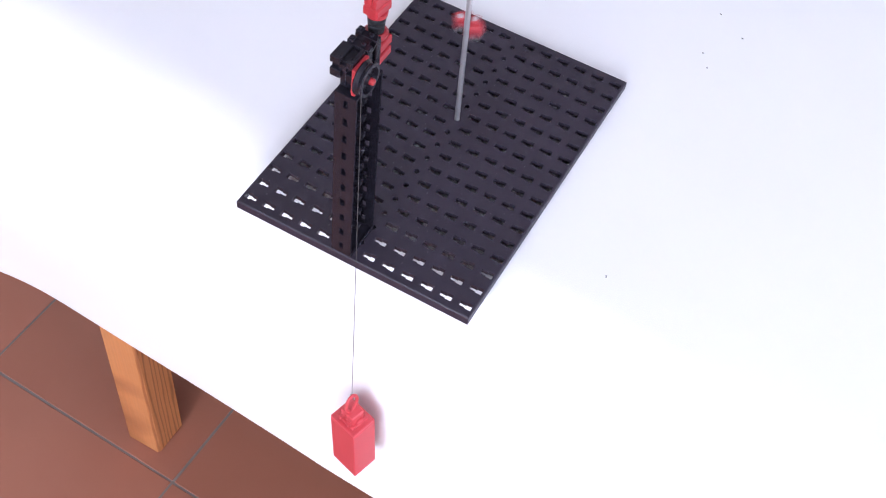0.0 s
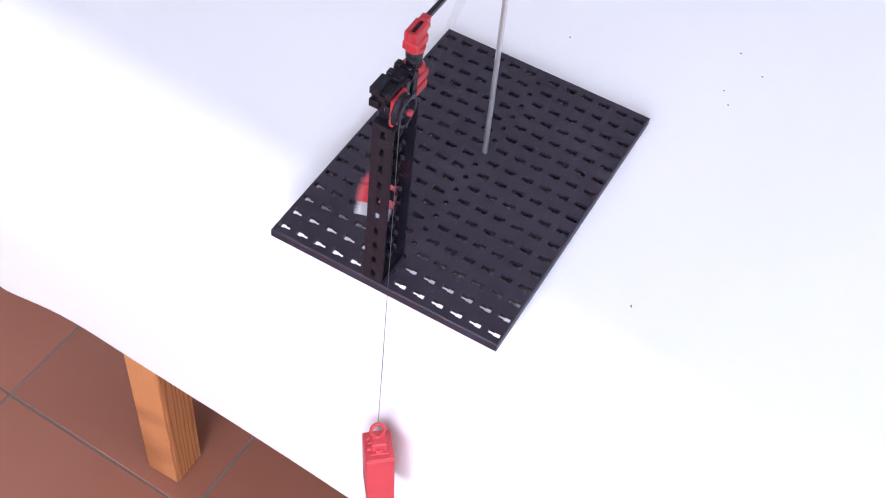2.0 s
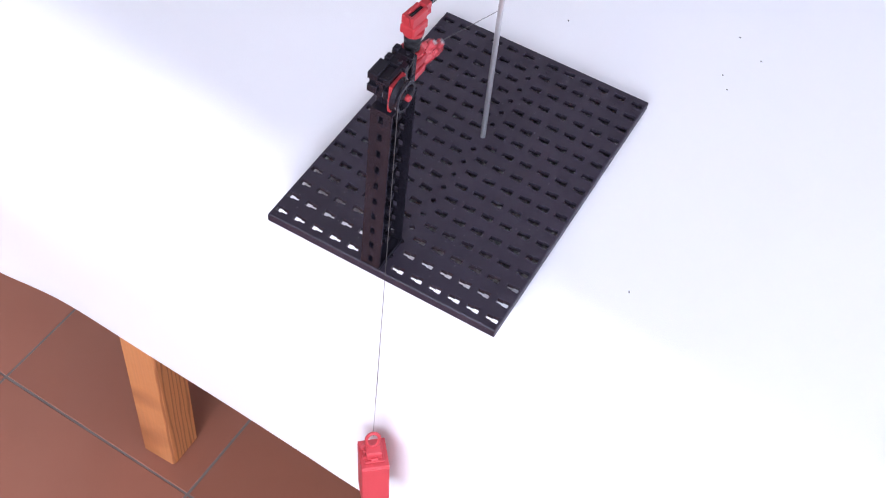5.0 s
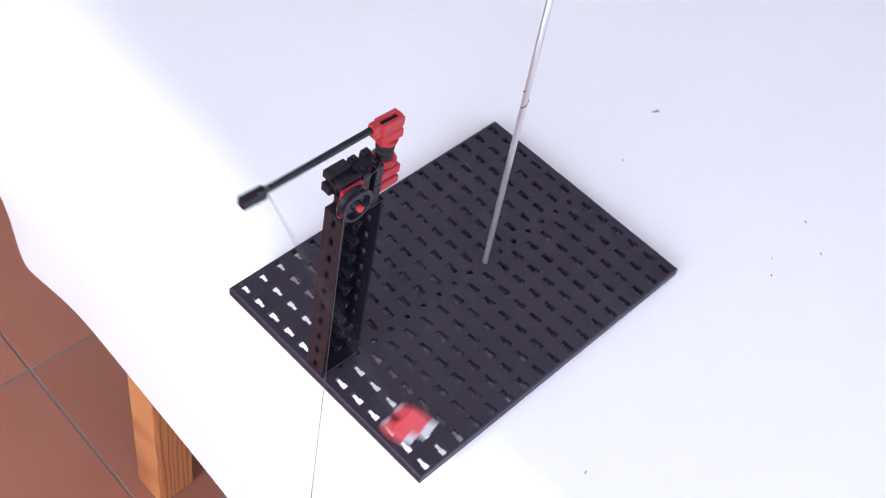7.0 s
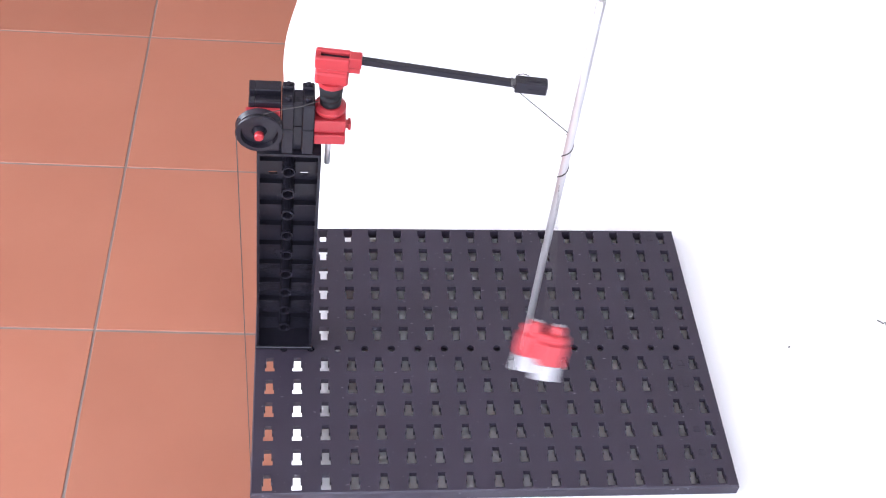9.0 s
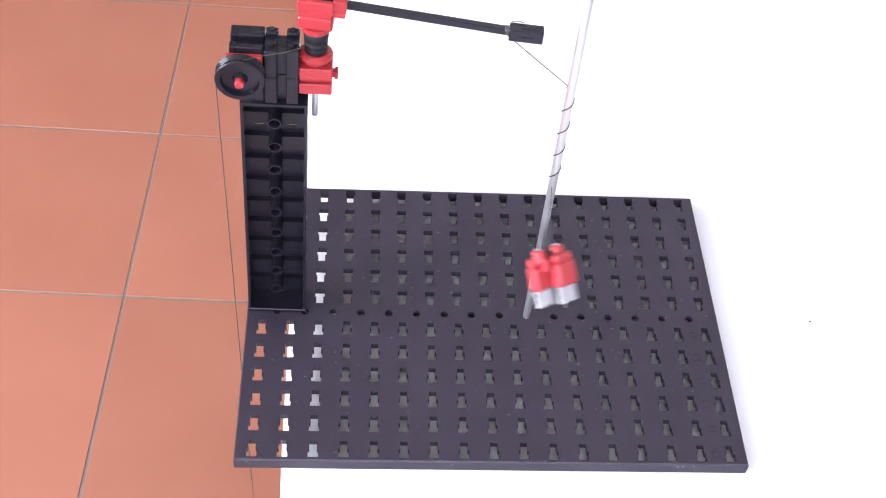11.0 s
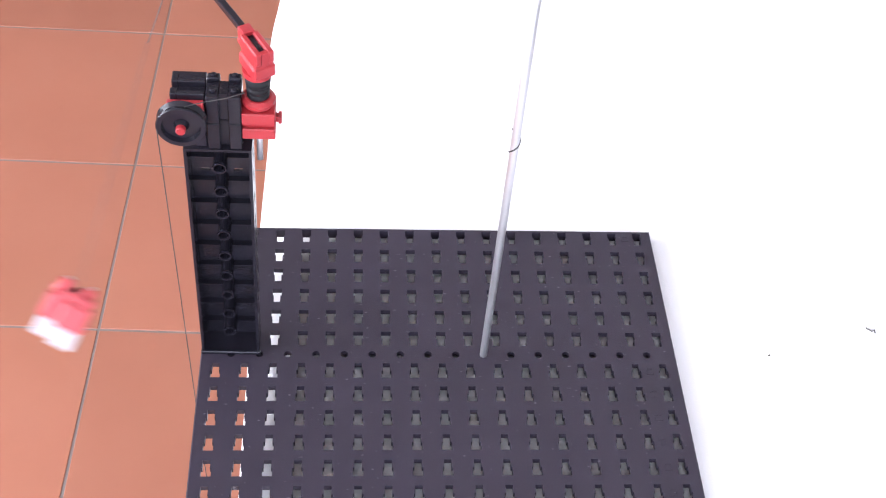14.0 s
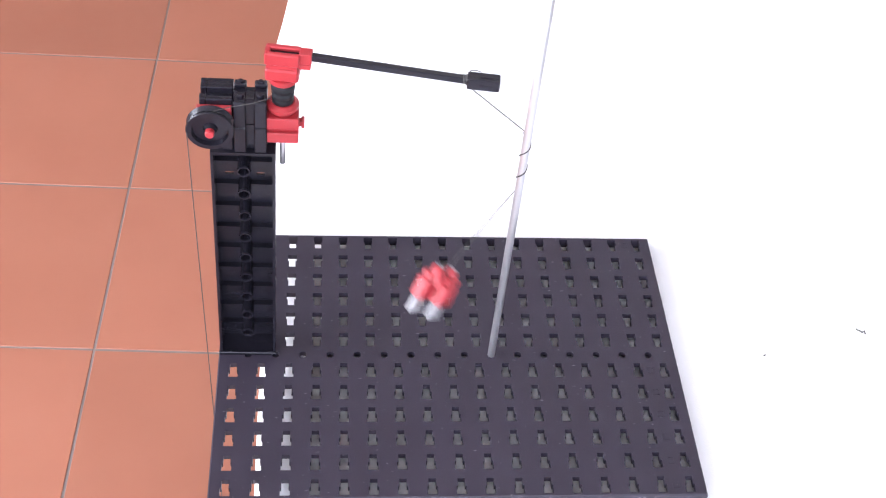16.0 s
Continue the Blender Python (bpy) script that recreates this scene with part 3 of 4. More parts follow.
def build_hub():
    bm = bmesh.new()
    lathe(bm, [(0.0054, 0.0), (0.0063, 0.0008), (0.0066, 0.0036)], pose(0, 0, 0.0), 28)
    box(bm, -0.0075, 0.0074, -0.0052, 0.0052, 0.0030, 0.0094, 0.0009)
    box(bm, -0.0068, 0.0066, -0.0040, 0.0040, 0.0092, 0.0112)
    box(bm, -0.0078, 0.0076, -0.0043, -0.0014, 0.0110, 0.0172, 0.0006)
    box(bm, -0.0078, 0.0076, 0.0014, 0.0043, 0.0110, 0.0172, 0.0006)
    box(bm, -0.0076, 0.0110, -0.0016, 0.0016, 0.0111, 0.0146)
    box(bm, -0.0078, -0.0056, -0.0016, 0.0016, 0.0112, 0.0170)
    box(bm, 0.0072, 0.0128, -0.0028, 0.0028, 0.0122, 0.0177, 0.0004)
    box(bm, 0.0070, 0.0124, -0.0032, 0.0032, 0.0096, 0.0124, 0.0004)
    return bm


tower, pulley, rotor = build_tower()


# ---- falling weight ----
def build_weight():
    # the box hangs a little out of plumb from its eyelet
    askew = Matrix.Rotation(radians(2.2), 4, Vector((-0.247, -0.954, 0)))
    bm = box(bmesh.new(), -0.0119, 0.0119, -0.0139, 0.0139, -0.1090, -0.0382, 0.0007)
    box(bm, -0.0117, 0.0117, -0.0137, 0.0137, -0.0380, -0.0350, 0.0006)
    box(bm, -0.0113, 0.0113, -0.0133, 0.0133, -0.0384, -0.0378)
    bmesh.ops.transform(bm, matrix=askew, verts=bm.verts)
    w = part("weight", bm, PINKRED)
    tagged(w, "bright red plastic box hanging on a thread as a driving weight", "weight")
    bm = box(bmesh.new(), -0.0085, 0.0085, -0.0095, 0.0095, -0.0352, -0.0330, 0.0006)
    box(bm, -0.0066, 0.0066, -0.0072, 0.0072, -0.0334, -0.0225, 0.0010)
    for y in (-0.0046, 0.0046):
        box(bm, -0.0100, -0.0064, y - 0.0014, y + 0.0014, -0.0330, -0.0290, 0.0005)
        box(bm, -0.0030, 0.0030, y * 1.75 - 0.0012, y * 1.75 + 0.0012, -0.0326, -0.0290, 0.0005)
        box(bm, -0.0086, -0.0064, y * 0.6 - 0.0010, y * 0.6 + 0.0010, -0.0262, -0.0236, 0.0004)
    bmesh.ops.transform(bm, matrix=askew, verts=bm.verts)
    part("hook_base", bm, PINKRED, w, "red plastic coupling on the box's lid")
    pts = [(0.0056 * math.cos(a), 0, -0.0115 + 0.0108 * math.sin(a)) for a in (2 * math.pi * k / 24 for k in range(24))]
    part("ring", tube(bmesh.new(), pts, 0.0015, 8, closed=True), PINKRED, w, "red plastic eyelet", smooth=True)
    pts = [(0, -0.002, -0.0016), (0, 0.0016, 0.0008), (0, 0.0, 0.003), (0.0002, 0, 0.08), (0, 0, 0.165)]
    part("thread", tube(bmesh.new(), pts, 0.00026, 5), DARK_THREAD, w, "thin thread from the pulley")
    drop = part("drop_thread", tube(bmesh.new(), [(-0.1328, -0.0080, Z0 + 0.1690), (-0.1330, -0.0080, Z0), (-0.1332, -0.0080, Z0 - 0.165)], 0.00026, 5), DARK_THREAD)
    tagged(drop, "thin dark thread running down from the pulley", "thread")
    return w


# ---- bob on the rotor's thread ----
def build_bob():
    """Two thick red cheeks, set off from one another, two round studs on top, and a white tab below each cheek."""
    b = empty("bob", pose(0, 0, Z0 + 0.1), "red plastic clip with two white tabs whirling on a thread", "bob")
    bm = bmesh.new()
    box(bm, -0.0030, 0.0030, -0.0060, 0.0060, -0.0088, -0.0028, 0.0004)
    part("joint", bm, CLIP_RED, b)
    for s in (-1, 1):
        u, v = s * 0.0042, s * 0.0037
        bm = box(bmesh.new(), v - 0.0033, v + 0.0033, u - 0.0062, u + 0.0062, -0.0180, -0.0060, 0.0010)
        box(bm, v - 0.0026, v + 0.0026, u - 0.0056, u + 0.0056, -0.0056, -0.0020, 0.0009)
        box(bm, v - 0.0022, v + 0.0022, u - 0.0050, u + 0.0050, -0.0064, -0.0050)
        part("cheek", bm, CLIP_RED, b)
        part("tab", box(bmesh.new(), v - 0.0010, v + 0.0010, u - 0.0054, u + 0.0054, -0.0265, -0.0170, 0.0003), WHITE, b, "flat white plastic tab")
        bm = lathe(bmesh.new(), [(0.0034, -0.0040), (0.0034, 0.0002), (0.0030, 0.0014), (0.0020, 0.0020)], pose(v * 0.3, s * 0.0052, 0), 18)
        stud = part("stud", bm, CLIP_RED, b)
        part("cap", lathe(bmesh.new(), [(0.0018, 0.0018), (0.0019, 0.0022), (0.0012, 0.0025)], pose(v * 0.3, s * 0.0052, 0), 14), WHITE, stud, "small white dot on the stud")
    bm = lathe(bmesh.new(), [(0.0010, 0), (0.0014, 0.0005), (0.0014, 0.0030), (0.0008, 0.0036)], pose(0.0, 0, -0.0036), 14)
    part("knot", bm, BLACK, b, "small dark knot that holds the thread")
    return b


weight = build_weight()
bob = build_bob()


# ---- threads ----
def build_threads():
    whole = empty("rotor_thread", pose(0, 0, Z0), "fine grey thread from the rotor to the whirling bob", "thread")
    lead = part("lead", tube(bmesh.new(), [(0, 0, 0), (0, 0, -0.0220), (0, 0, -0.0440)], 0.00027, 5), THREAD, whole)
    pieces = []
    src = part("strand", tube(bmesh.new(), [(0, 0, 0), (0, 0, -0.0085), (0, 0, -0.0170)], 0.0002, 5), THREAD, whole)
    pieces.append(src)
    for k in range(6):
        o = src.copy()
        scene.collection.objects.link(o)
        pieces.append(o)
    turns = []
    pts = [(0.0022 * math.cos(a), 0.0022 * math.sin(a), -0.0140 + 0.0140 * k / 24) for k, a in ((k, 2 * math.pi * k / 24 - math.pi) for k in range(25))]
    first = part("wrap", tube(bmesh.new(), pts, 0.00030, 5), DARK_THREAD, whole, "thread wound round the steel rod")
    turns.append(first)
    for k in range(4):
        o = first.copy()
        scene.collection.objects.link(o)
        turns.append(o)
    return whole, lead, pieces, turns


rotor_thread, lead, strands, wraps = build_threads()


# ---- lint on the cloth ----
def build_lint():
    for n, (x, y, s, turn) in enumerate(((-0.043, -0.1543, 0.0016, 20), (0.2500, -0.1244, 0.0016, 70), (0.2480, 0.0240, 0.0058, 150), (0.1842, 0.0055, 0.0015, 10), (0.2330, -0.1500, 0.0014, 80), (0.199, -0.129, 0.0013, 30), (0.185, -0.138, 0.0012, 60))):
        rng = random.Random(n)
        pts = [(s * (k / 6 - 0.5), s * 0.25 * rng.uniform(-1, 1), 0.0005 + 0.0005 * rng.random()) for k in range(7)]
        ob = part("lint", tube(bmesh.new(), pts, 0.0004, 5), LINT)
        ob.matrix_basis = pose(x, y, TOP, 0, 0, turn)
        tagged(ob, "tiny dark fluff lying on the white cloth", "lint", "fluff on the cloth")


build_lint()

# ---- floor tiles ----
TILE_PITCH, TILE_TURN = 0.3005, -2.0


def build_tiles():
    g = 0.0016
    bm = box(bmesh.new(), -TILE_PITCH / 2 + g, TILE_PITCH / 2 - g, -TILE_PITCH / 2 + g, TILE_PITCH / 2 - g, -0.006, 0.0, 0.0007)
    src = part("tile", bm, TILE, floor)
    grid = Matrix.Translation((-0.366, 0.5885, 0)) @ Matrix.Rotation(radians(TILE_TURN), 4, "Z")
    first = True
    rest = bmesh.new()
    half = TILE_PITCH / 2 - g
    for i in range(-8, 12):
        for j in range(-10, 20):
            p = grid @ Vector(((i + 0.5) * TILE_PITCH, (j + 0.5) * TILE_PITCH, 0))
            if not (-2.75 < p.x < 3.12 and -1.95 < p.y < 6.5) or (p.x > 0.31 and p.y > 1.34):
                continue
            rng = random.Random(i * 100 + j)
            m = Matrix.Translation((p.x, p.y, rng.uniform(-0.0004, 0.0003))) @ Matrix.Rotation(radians(TILE_TURN + rng.uniform(-0.15, 0.15)), 4, "Z")
            if p.y > 3.4:
                box(rest, -half, half, -half, half, -0.006, 0.0, 0.0, m)
                continue
            o = src if first else src.copy()
            if not first:
                scene.collection.objects.link(o)
            first = False
            o.matrix_basis = m
    far = part("far_tiles", rest, TILE, floor)
    tagged(far, "terracotta floor tiles further along the room", kind="stuff")


build_tiles()


# ---- movement ----
# seconds and the rotor's angle in degrees
ROTOR_ROWS = [
    (0, -6), (1.75, -6), (1.8, -3), (1.9, 23), (2.0, 2), (2.1, -40),
    (2.13, -100), (2.17, -172), (2.2, -231), (2.3, -255), (2.4, -255), (2.5, -232),
    (2.6, -260), (2.7, -280), (2.8, -299), (2.9, -327), (3.0, -368), (3.1, -367),
    (3.2, -366), (6.4, -366), (6.5, -369), (6.6, -371), (6.7, -376), (6.8, -382),
    (6.9, -442), (6.95, -492), (7.0, -542), (7.1, -547), (7.2, -518.5), (7.3, -548),
    (7.4, -572), (7.5, -638.5), (7.6, -672), (7.7, -693), (7.8, -724), (7.9, -727),
    (8.0, -727), (8.2, -727), (8.5, -726.5), (9.0, -726), (13.3, -726), (13.4, -716),
    (13.5, -699), (13.6, -697.5), (13.7, -745), (13.75, -815), (13.8, -883), (13.9, -956),
    (14.0, -961), (14.1, -940), (14.2, -935), (14.3, -983), (14.4, -994), (14.5, -1042),
    (14.6, -1075.5), (14.7, -1086), (16.0, -1086),
]
# seconds and the turns of thread wound round the rod
WRAP_ROWS = [
    (0, 2.76), (0.25, 2.3), (0.8, 1.3), (1.38, 0.3), (1.75, 0.0), (3.0, 0),
    (3.15, 0.15), (3.65, 1.15), (4.1, 2.1), (4.5, 2.75), (4.75, 2.9), (5.0, 2.7),
    (5.25, 2.3), (5.72, 1.3), (6.25, 0.3), (6.6, 0.0), (7.82, 0), (8.02, 0.25),
    (8.53, 1.25), (9.02, 2.25), (9.45, 3.25), (9.83, 4.2), (10.2, 4.85), (10.45, 5.0),
    (10.7, 4.8), (11.02, 4.2), (11.43, 3.25), (11.92, 2.25), (12.46, 1.25), (13.06, 0.25),
    (13.35, 0), (14.62, 0), (14.82, 0.25), (15.37, 1.25), (15.9, 2.25), (16.0, 2.46),
]
# seconds, the point at which the thread leaves the rod, and the point at which it holds the bob
BOB_ROWS = [
    (0.0, 0.0219, 0.0016, 0.1251, 0.0491, 0.0117, 0.0728), (0.1, 0.0219, 0.0016, 0.1277, -0.0407, 0.0066, 0.1334),
    (0.2, 0.0219, 0.0017, 0.1303, -0.0291, 0.0034, 0.0869), (0.3, 0.0219, 0.0017, 0.1329, 0.0032, -0.0282, 0.0728),
    (0.4, 0.0219, 0.0017, 0.1354, 0.0450, -0.0179, 0.0691), (0.5, 0.0219, 0.0018, 0.1380, 0.0516, 0.0235, 0.0713),
    (0.6, 0.0219, 0.0018, 0.1405, 0.0164, 0.0413, 0.0719), (0.7, 0.0218, 0.0018, 0.1431, -0.0565, -0.0033, 0.1174),
    (0.8, 0.0218, 0.0019, 0.1456, -0.0066, -0.0285, 0.0705), (0.9, 0.0218, 0.0019, 0.1480, 0.0386, -0.0342, 0.0685),
    (1.0, 0.0218, 0.0019, 0.1504, 0.0622, -0.0014, 0.0679), (1.1, 0.0218, 0.0020, 0.1528, 0.0436, 0.0414, 0.0691),
    (1.2, 0.0218, 0.0020, 0.1553, 0.0014, 0.0435, 0.0687), (1.3, 0.0218, 0.0020, 0.1577, -0.0683, -0.0080, 0.1127),
    (1.4, 0.0218, 0.0021, 0.1598, -0.0201, -0.0376, 0.0733), (1.5, 0.0218, 0.0021, 0.1610, 0.0323, -0.0484, 0.0691),
    (1.6, 0.0218, 0.0021, 0.1621, 0.0663, -0.0136, 0.0663), (1.7, 0.0218, 0.0021, 0.1632, 0.0564, 0.0341, 0.0658),
    (1.8, -0.0060, 0.0202, 0.1578, 0.0023, 0.0618, 0.0551), (1.9, -0.0296, 0.0458, 0.1572, -0.0640, 0.0605, 0.0548),
    (2.0, -0.0371, 0.0121, 0.1644, -0.1060, 0.0152, 0.0801), (2.1, -0.0498, -0.0332, 0.1618, -0.0943, -0.0100, 0.0856),
    (2.2, -0.1262, 0.0491, 0.1640, -0.0870, -0.0059, 0.0784), (2.3, -0.1178, 0.0529, 0.1710, -0.1328, -0.0309, 0.1030),
    (2.4, -0.1269, 0.0634, 0.1644, -0.1643, 0.0057, 0.0798), (2.5, -0.1526, 0.0752, 0.1562, -0.1815, 0.0827, 0.0514),
    (2.6, -0.1167, 0.1085, 0.1612, -0.1459, 0.1585, 0.0689), (2.7, -0.0785, 0.1179, 0.1661, -0.0833, 0.1914, 0.0857),
    (2.8, -0.0424, 0.1052, 0.1640, -0.0208, 0.1693, 0.0786), (2.9, -0.0077, 0.0649, 0.1589, 0.0284, 0.0958, 0.0608),
    (3.0, 0.0217, 0.0021, 0.1638, 0.0365, -0.0191, 0.0579), (3.1, 0.0218, 0.0021, 0.1624, 0.0202, -0.0723, 0.0852),
    (3.2, 0.0218, 0.0021, 0.1603, 0.0107, -0.0592, 0.0763), (3.3, 0.0218, 0.0020, 0.1575, -0.0425, -0.0188, 0.0824),
    (3.4, 0.0218, 0.0020, 0.1547, -0.0165, 0.0547, 0.0823), (3.5, 0.0218, 0.0020, 0.1519, 0.0587, 0.0528, 0.0821),
    (3.6, 0.0218, 0.0019, 0.1491, 0.0793, -0.0167, 0.0820), (3.7, 0.0218, 0.0019, 0.1462, 0.0198, -0.0561, 0.0818),
    (3.8, 0.0218, 0.0019, 0.1433, -0.0324, -0.0097, 0.0817), (3.9, 0.0219, 0.0018, 0.1403, -0.0014, 0.0494, 0.0815),
    (4.0, 0.0219, 0.0018, 0.1374, 0.0605, 0.0342, 0.0813), (4.1, 0.0219, 0.0017, 0.1344, 0.0607, -0.0264, 0.0812),
    (4.2, 0.0219, 0.0017, 0.1321, 0.0183, -0.0441, 0.0811), (4.3, 0.0219, 0.0017, 0.1298, -0.0173, -0.0183, 0.0809),
    (4.4, 0.0219, 0.0016, 0.1276, -0.0140, 0.0237, 0.0808), (4.5, 0.0219, 0.0016, 0.1253, 0.0219, 0.0418, 0.0807),
    (4.6, 0.0219, 0.0016, 0.1245, 0.0365, 0.0383, 0.0806), (4.7, 0.0219, 0.0016, 0.1236, 0.0485, 0.0298, 0.0806),
    (4.8, 0.0219, 0.0016, 0.1238, 0.0467, 0.0315, 0.0806), (4.9, 0.0219, 0.0016, 0.1249, 0.0294, 0.0407, 0.0807),
    (5.0, 0.0219, 0.0016, 0.1260, 0.0093, 0.0404, 0.0807), (5.1, 0.0219, 0.0017, 0.1282, -0.0194, 0.0123, 0.0808),
    (5.2, 0.0219, 0.0017, 0.1305, -0.0106, -0.0288, 0.0810), (5.3, 0.0219, 0.0017, 0.1331, 0.0086, -0.0091, 0.0653),
    (5.4, 0.0219, 0.0018, 0.1361, 0.0301, -0.0006, 0.0628), (5.5, 0.0219, 0.0018, 0.1390, 0.0306, 0.0173, 0.0636),
    (5.6, 0.0218, 0.0018, 0.1420, 0.0076, 0.0005, 0.0620), (5.7, 0.0218, 0.0019, 0.1450, -0.0251, -0.0438, 0.0897),
    (5.8, 0.0218, 0.0019, 0.1477, -0.0027, -0.0470, 0.0781), (5.9, 0.0218, 0.0019, 0.1504, 0.0358, -0.0148, 0.0611),
    (6.0, 0.0218, 0.0020, 0.1530, 0.0328, 0.0244, 0.0611), (6.1, 0.0218, 0.0020, 0.1556, 0.0017, 0.0347, 0.0648),
    (6.2, 0.0218, 0.0020, 0.1583, -0.0737, -0.0157, 0.1272), (6.3, 0.0218, 0.0021, 0.1602, -0.0711, -0.0392, 0.1361),
    (6.4, 0.0218, 0.0021, 0.1614, 0.0297, -0.0116, 0.0566), (6.5, 0.0218, 0.0021, 0.1626, 0.0510, 0.0010, 0.0592),
    (6.6, 0.0217, 0.0021, 0.1638, 0.0452, 0.0275, 0.0604), (6.7, -0.0112, -0.0024, 0.1562, -0.0082, 0.0275, 0.0514),
    (6.8, -0.0265, -0.0136, 0.1569, -0.0546, 0.0087, 0.0540), (6.9, -0.0817, -0.0619, 0.1559, -0.0875, -0.0351, 0.0504),
    (7.0, -0.1640, -0.0142, 0.1633, -0.1437, -0.0762, 0.0760), (7.1, -0.1787, -0.0072, 0.1631, -0.1968, -0.0706, 0.0739),
    (7.2, -0.1852, -0.0335, 0.1604, -0.2272, -0.0598, 0.0747), (7.3, -0.1911, 0.0121, 0.1598, -0.2400, -0.0058, 0.0641),
    (7.4, -0.1707, 0.0535, 0.1559, -0.1975, 0.0594, 0.0504), (7.5, -0.0869, 0.1060, 0.1589, -0.1073, 0.1490, 0.0609),
    (7.6, -0.0275, 0.0956, 0.1649, -0.0061, 0.1626, 0.0816), (7.7, 0.0048, 0.0695, 0.1700, 0.0614, 0.1303, 0.0994),
    (7.8, 0.0178, 0.0149, 0.1662, 0.0851, 0.0459, 0.0863), (7.9, 0.0218, 0.0021, 0.1624, 0.0376, -0.0627, 0.0785),
    (8.0, 0.0218, 0.0021, 0.1606, -0.0317, -0.0621, 0.0970), (8.1, 0.0218, 0.0020, 0.1581, -0.0707, -0.0094, 0.1123),
    (8.2, 0.0218, 0.0020, 0.1554, -0.0198, 0.0473, 0.0787), (8.3, 0.0218, 0.0020, 0.1526, 0.0771, 0.0447, 0.0886),
    (8.4, 0.0218, 0.0019, 0.1499, 0.1004, -0.0141, 0.1062), (8.5, 0.0218, 0.0019, 0.1471, 0.0450, -0.0732, 0.1051),
    (8.6, 0.0218, 0.0019, 0.1443, -0.0364, -0.0556, 0.1243), (8.7, 0.0219, 0.0018, 0.1414, -0.0213, 0.0572, 0.1019),
    (8.8, 0.0219, 0.0018, 0.1386, 0.0385, 0.0694, 0.1059), (8.9, 0.0219, 0.0018, 0.1357, 0.0603, 0.0119, 0.0741),
    (9.0, 0.0219, 0.0017, 0.1329, 0.0133, -0.0532, 0.0898), (9.1, 0.0219, 0.0017, 0.1297, -0.0328, -0.0234, 0.1016),
    (9.2, 0.0219, 0.0016, 0.1264, -0.0129, 0.0242, 0.0811), (9.3, 0.0219, 0.0016, 0.1232, 0.0532, 0.0239, 0.0806),
    (9.4, 0.0220, 0.0015, 0.1199, 0.0457, -0.0250, 0.0804), (9.5, 0.0220, 0.0015, 0.1165, -0.0012, -0.0216, 0.0802),
    (9.6, 0.0220, 0.0015, 0.1130, 0.0009, 0.0225, 0.0800), (9.7, 0.0220, 0.0014, 0.1096, 0.0409, 0.0204, 0.0798),
    (9.8, 0.0220, 0.0014, 0.1060, 0.0388, -0.0155, 0.0796), (9.9, 0.0220, 0.0013, 0.1033, 0.0125, -0.0179, 0.0795),
    (10.0, 0.0220, 0.0013, 0.1008, 0.0027, 0.0011, 0.0793), (10.1, 0.0220, 0.0013, 0.0984, 0.0141, 0.0166, 0.0792),
    (10.2, 0.0221, 0.0012, 0.0959, 0.0310, 0.0135, 0.0791), (10.3, 0.0221, 0.0012, 0.0951, 0.0343, 0.0090, 0.0790),
    (10.4, 0.0221, 0.0012, 0.0942, 0.0356, 0.0038, 0.0790), (10.5, 0.0221, 0.0012, 0.0944, 0.0355, 0.0047, 0.0790),
    (10.6, 0.0221, 0.0012, 0.0955, 0.0329, 0.0114, 0.0790), (10.7, 0.0221, 0.0012, 0.0966, 0.0269, 0.0162, 0.0791),
    (10.8, 0.0220, 0.0013, 0.0992, 0.0084, 0.0130, 0.0792), (10.9, 0.0220, 0.0013, 0.1019, 0.0040, -0.0079, 0.0794),
    (11.0, 0.0220, 0.0013, 0.1045, 0.0238, -0.0210, 0.0795), (11.1, 0.0220, 0.0014, 0.1076, 0.0470, -0.0009, 0.0797),
    (11.2, 0.0220, 0.0014, 0.1108, 0.0277, 0.0287, 0.0799), (11.3, 0.0220, 0.0015, 0.1141, -0.0041, 0.0013, 0.0765),
    (11.4, 0.0220, 0.0015, 0.1173, 0.0125, -0.0457, 0.1041), (11.5, 0.0219, 0.0016, 0.1203, 0.0476, -0.0053, 0.0736),
    (11.6, 0.0219, 0.0016, 0.1232, 0.0357, 0.0262, 0.0732), (11.7, 0.0219, 0.0016, 0.1260, -0.0013, 0.0246, 0.0746),
    (11.8, 0.0219, 0.0017, 0.1289, -0.0129, -0.0137, 0.0767), (11.9, 0.0219, 0.0017, 0.1317, 0.0125, -0.0632, 0.1130),
    (12.0, 0.0219, 0.0017, 0.1344, 0.0543, -0.0092, 0.0715), (12.1, 0.0219, 0.0018, 0.1370, 0.0476, 0.0306, 0.0728),
    (12.2, 0.0219, 0.0018, 0.1396, 0.0057, 0.0394, 0.0729), (12.3, 0.0218, 0.0018, 0.1422, -0.0216, 0.0045, 0.0733),
    (12.4, 0.0218, 0.0019, 0.1447, -0.0047, -0.0385, 0.0751), (12.5, 0.0218, 0.0019, 0.1472, 0.0413, -0.0458, 0.0760),
    (12.6, 0.0218, 0.0019, 0.1496, 0.0654, 0.0006, 0.0698), (12.7, 0.0218, 0.0020, 0.1519, 0.0428, 0.0414, 0.0693),
    (12.8, 0.0218, 0.0020, 0.1542, -0.0070, 0.0439, 0.0718), (12.9, 0.0218, 0.0020, 0.1566, -0.0309, 0.0068, 0.0719),
    (13.0, 0.0218, 0.0021, 0.1589, -0.0134, -0.0430, 0.0735), (13.1, 0.0218, 0.0021, 0.1608, 0.0354, -0.0530, 0.0723),
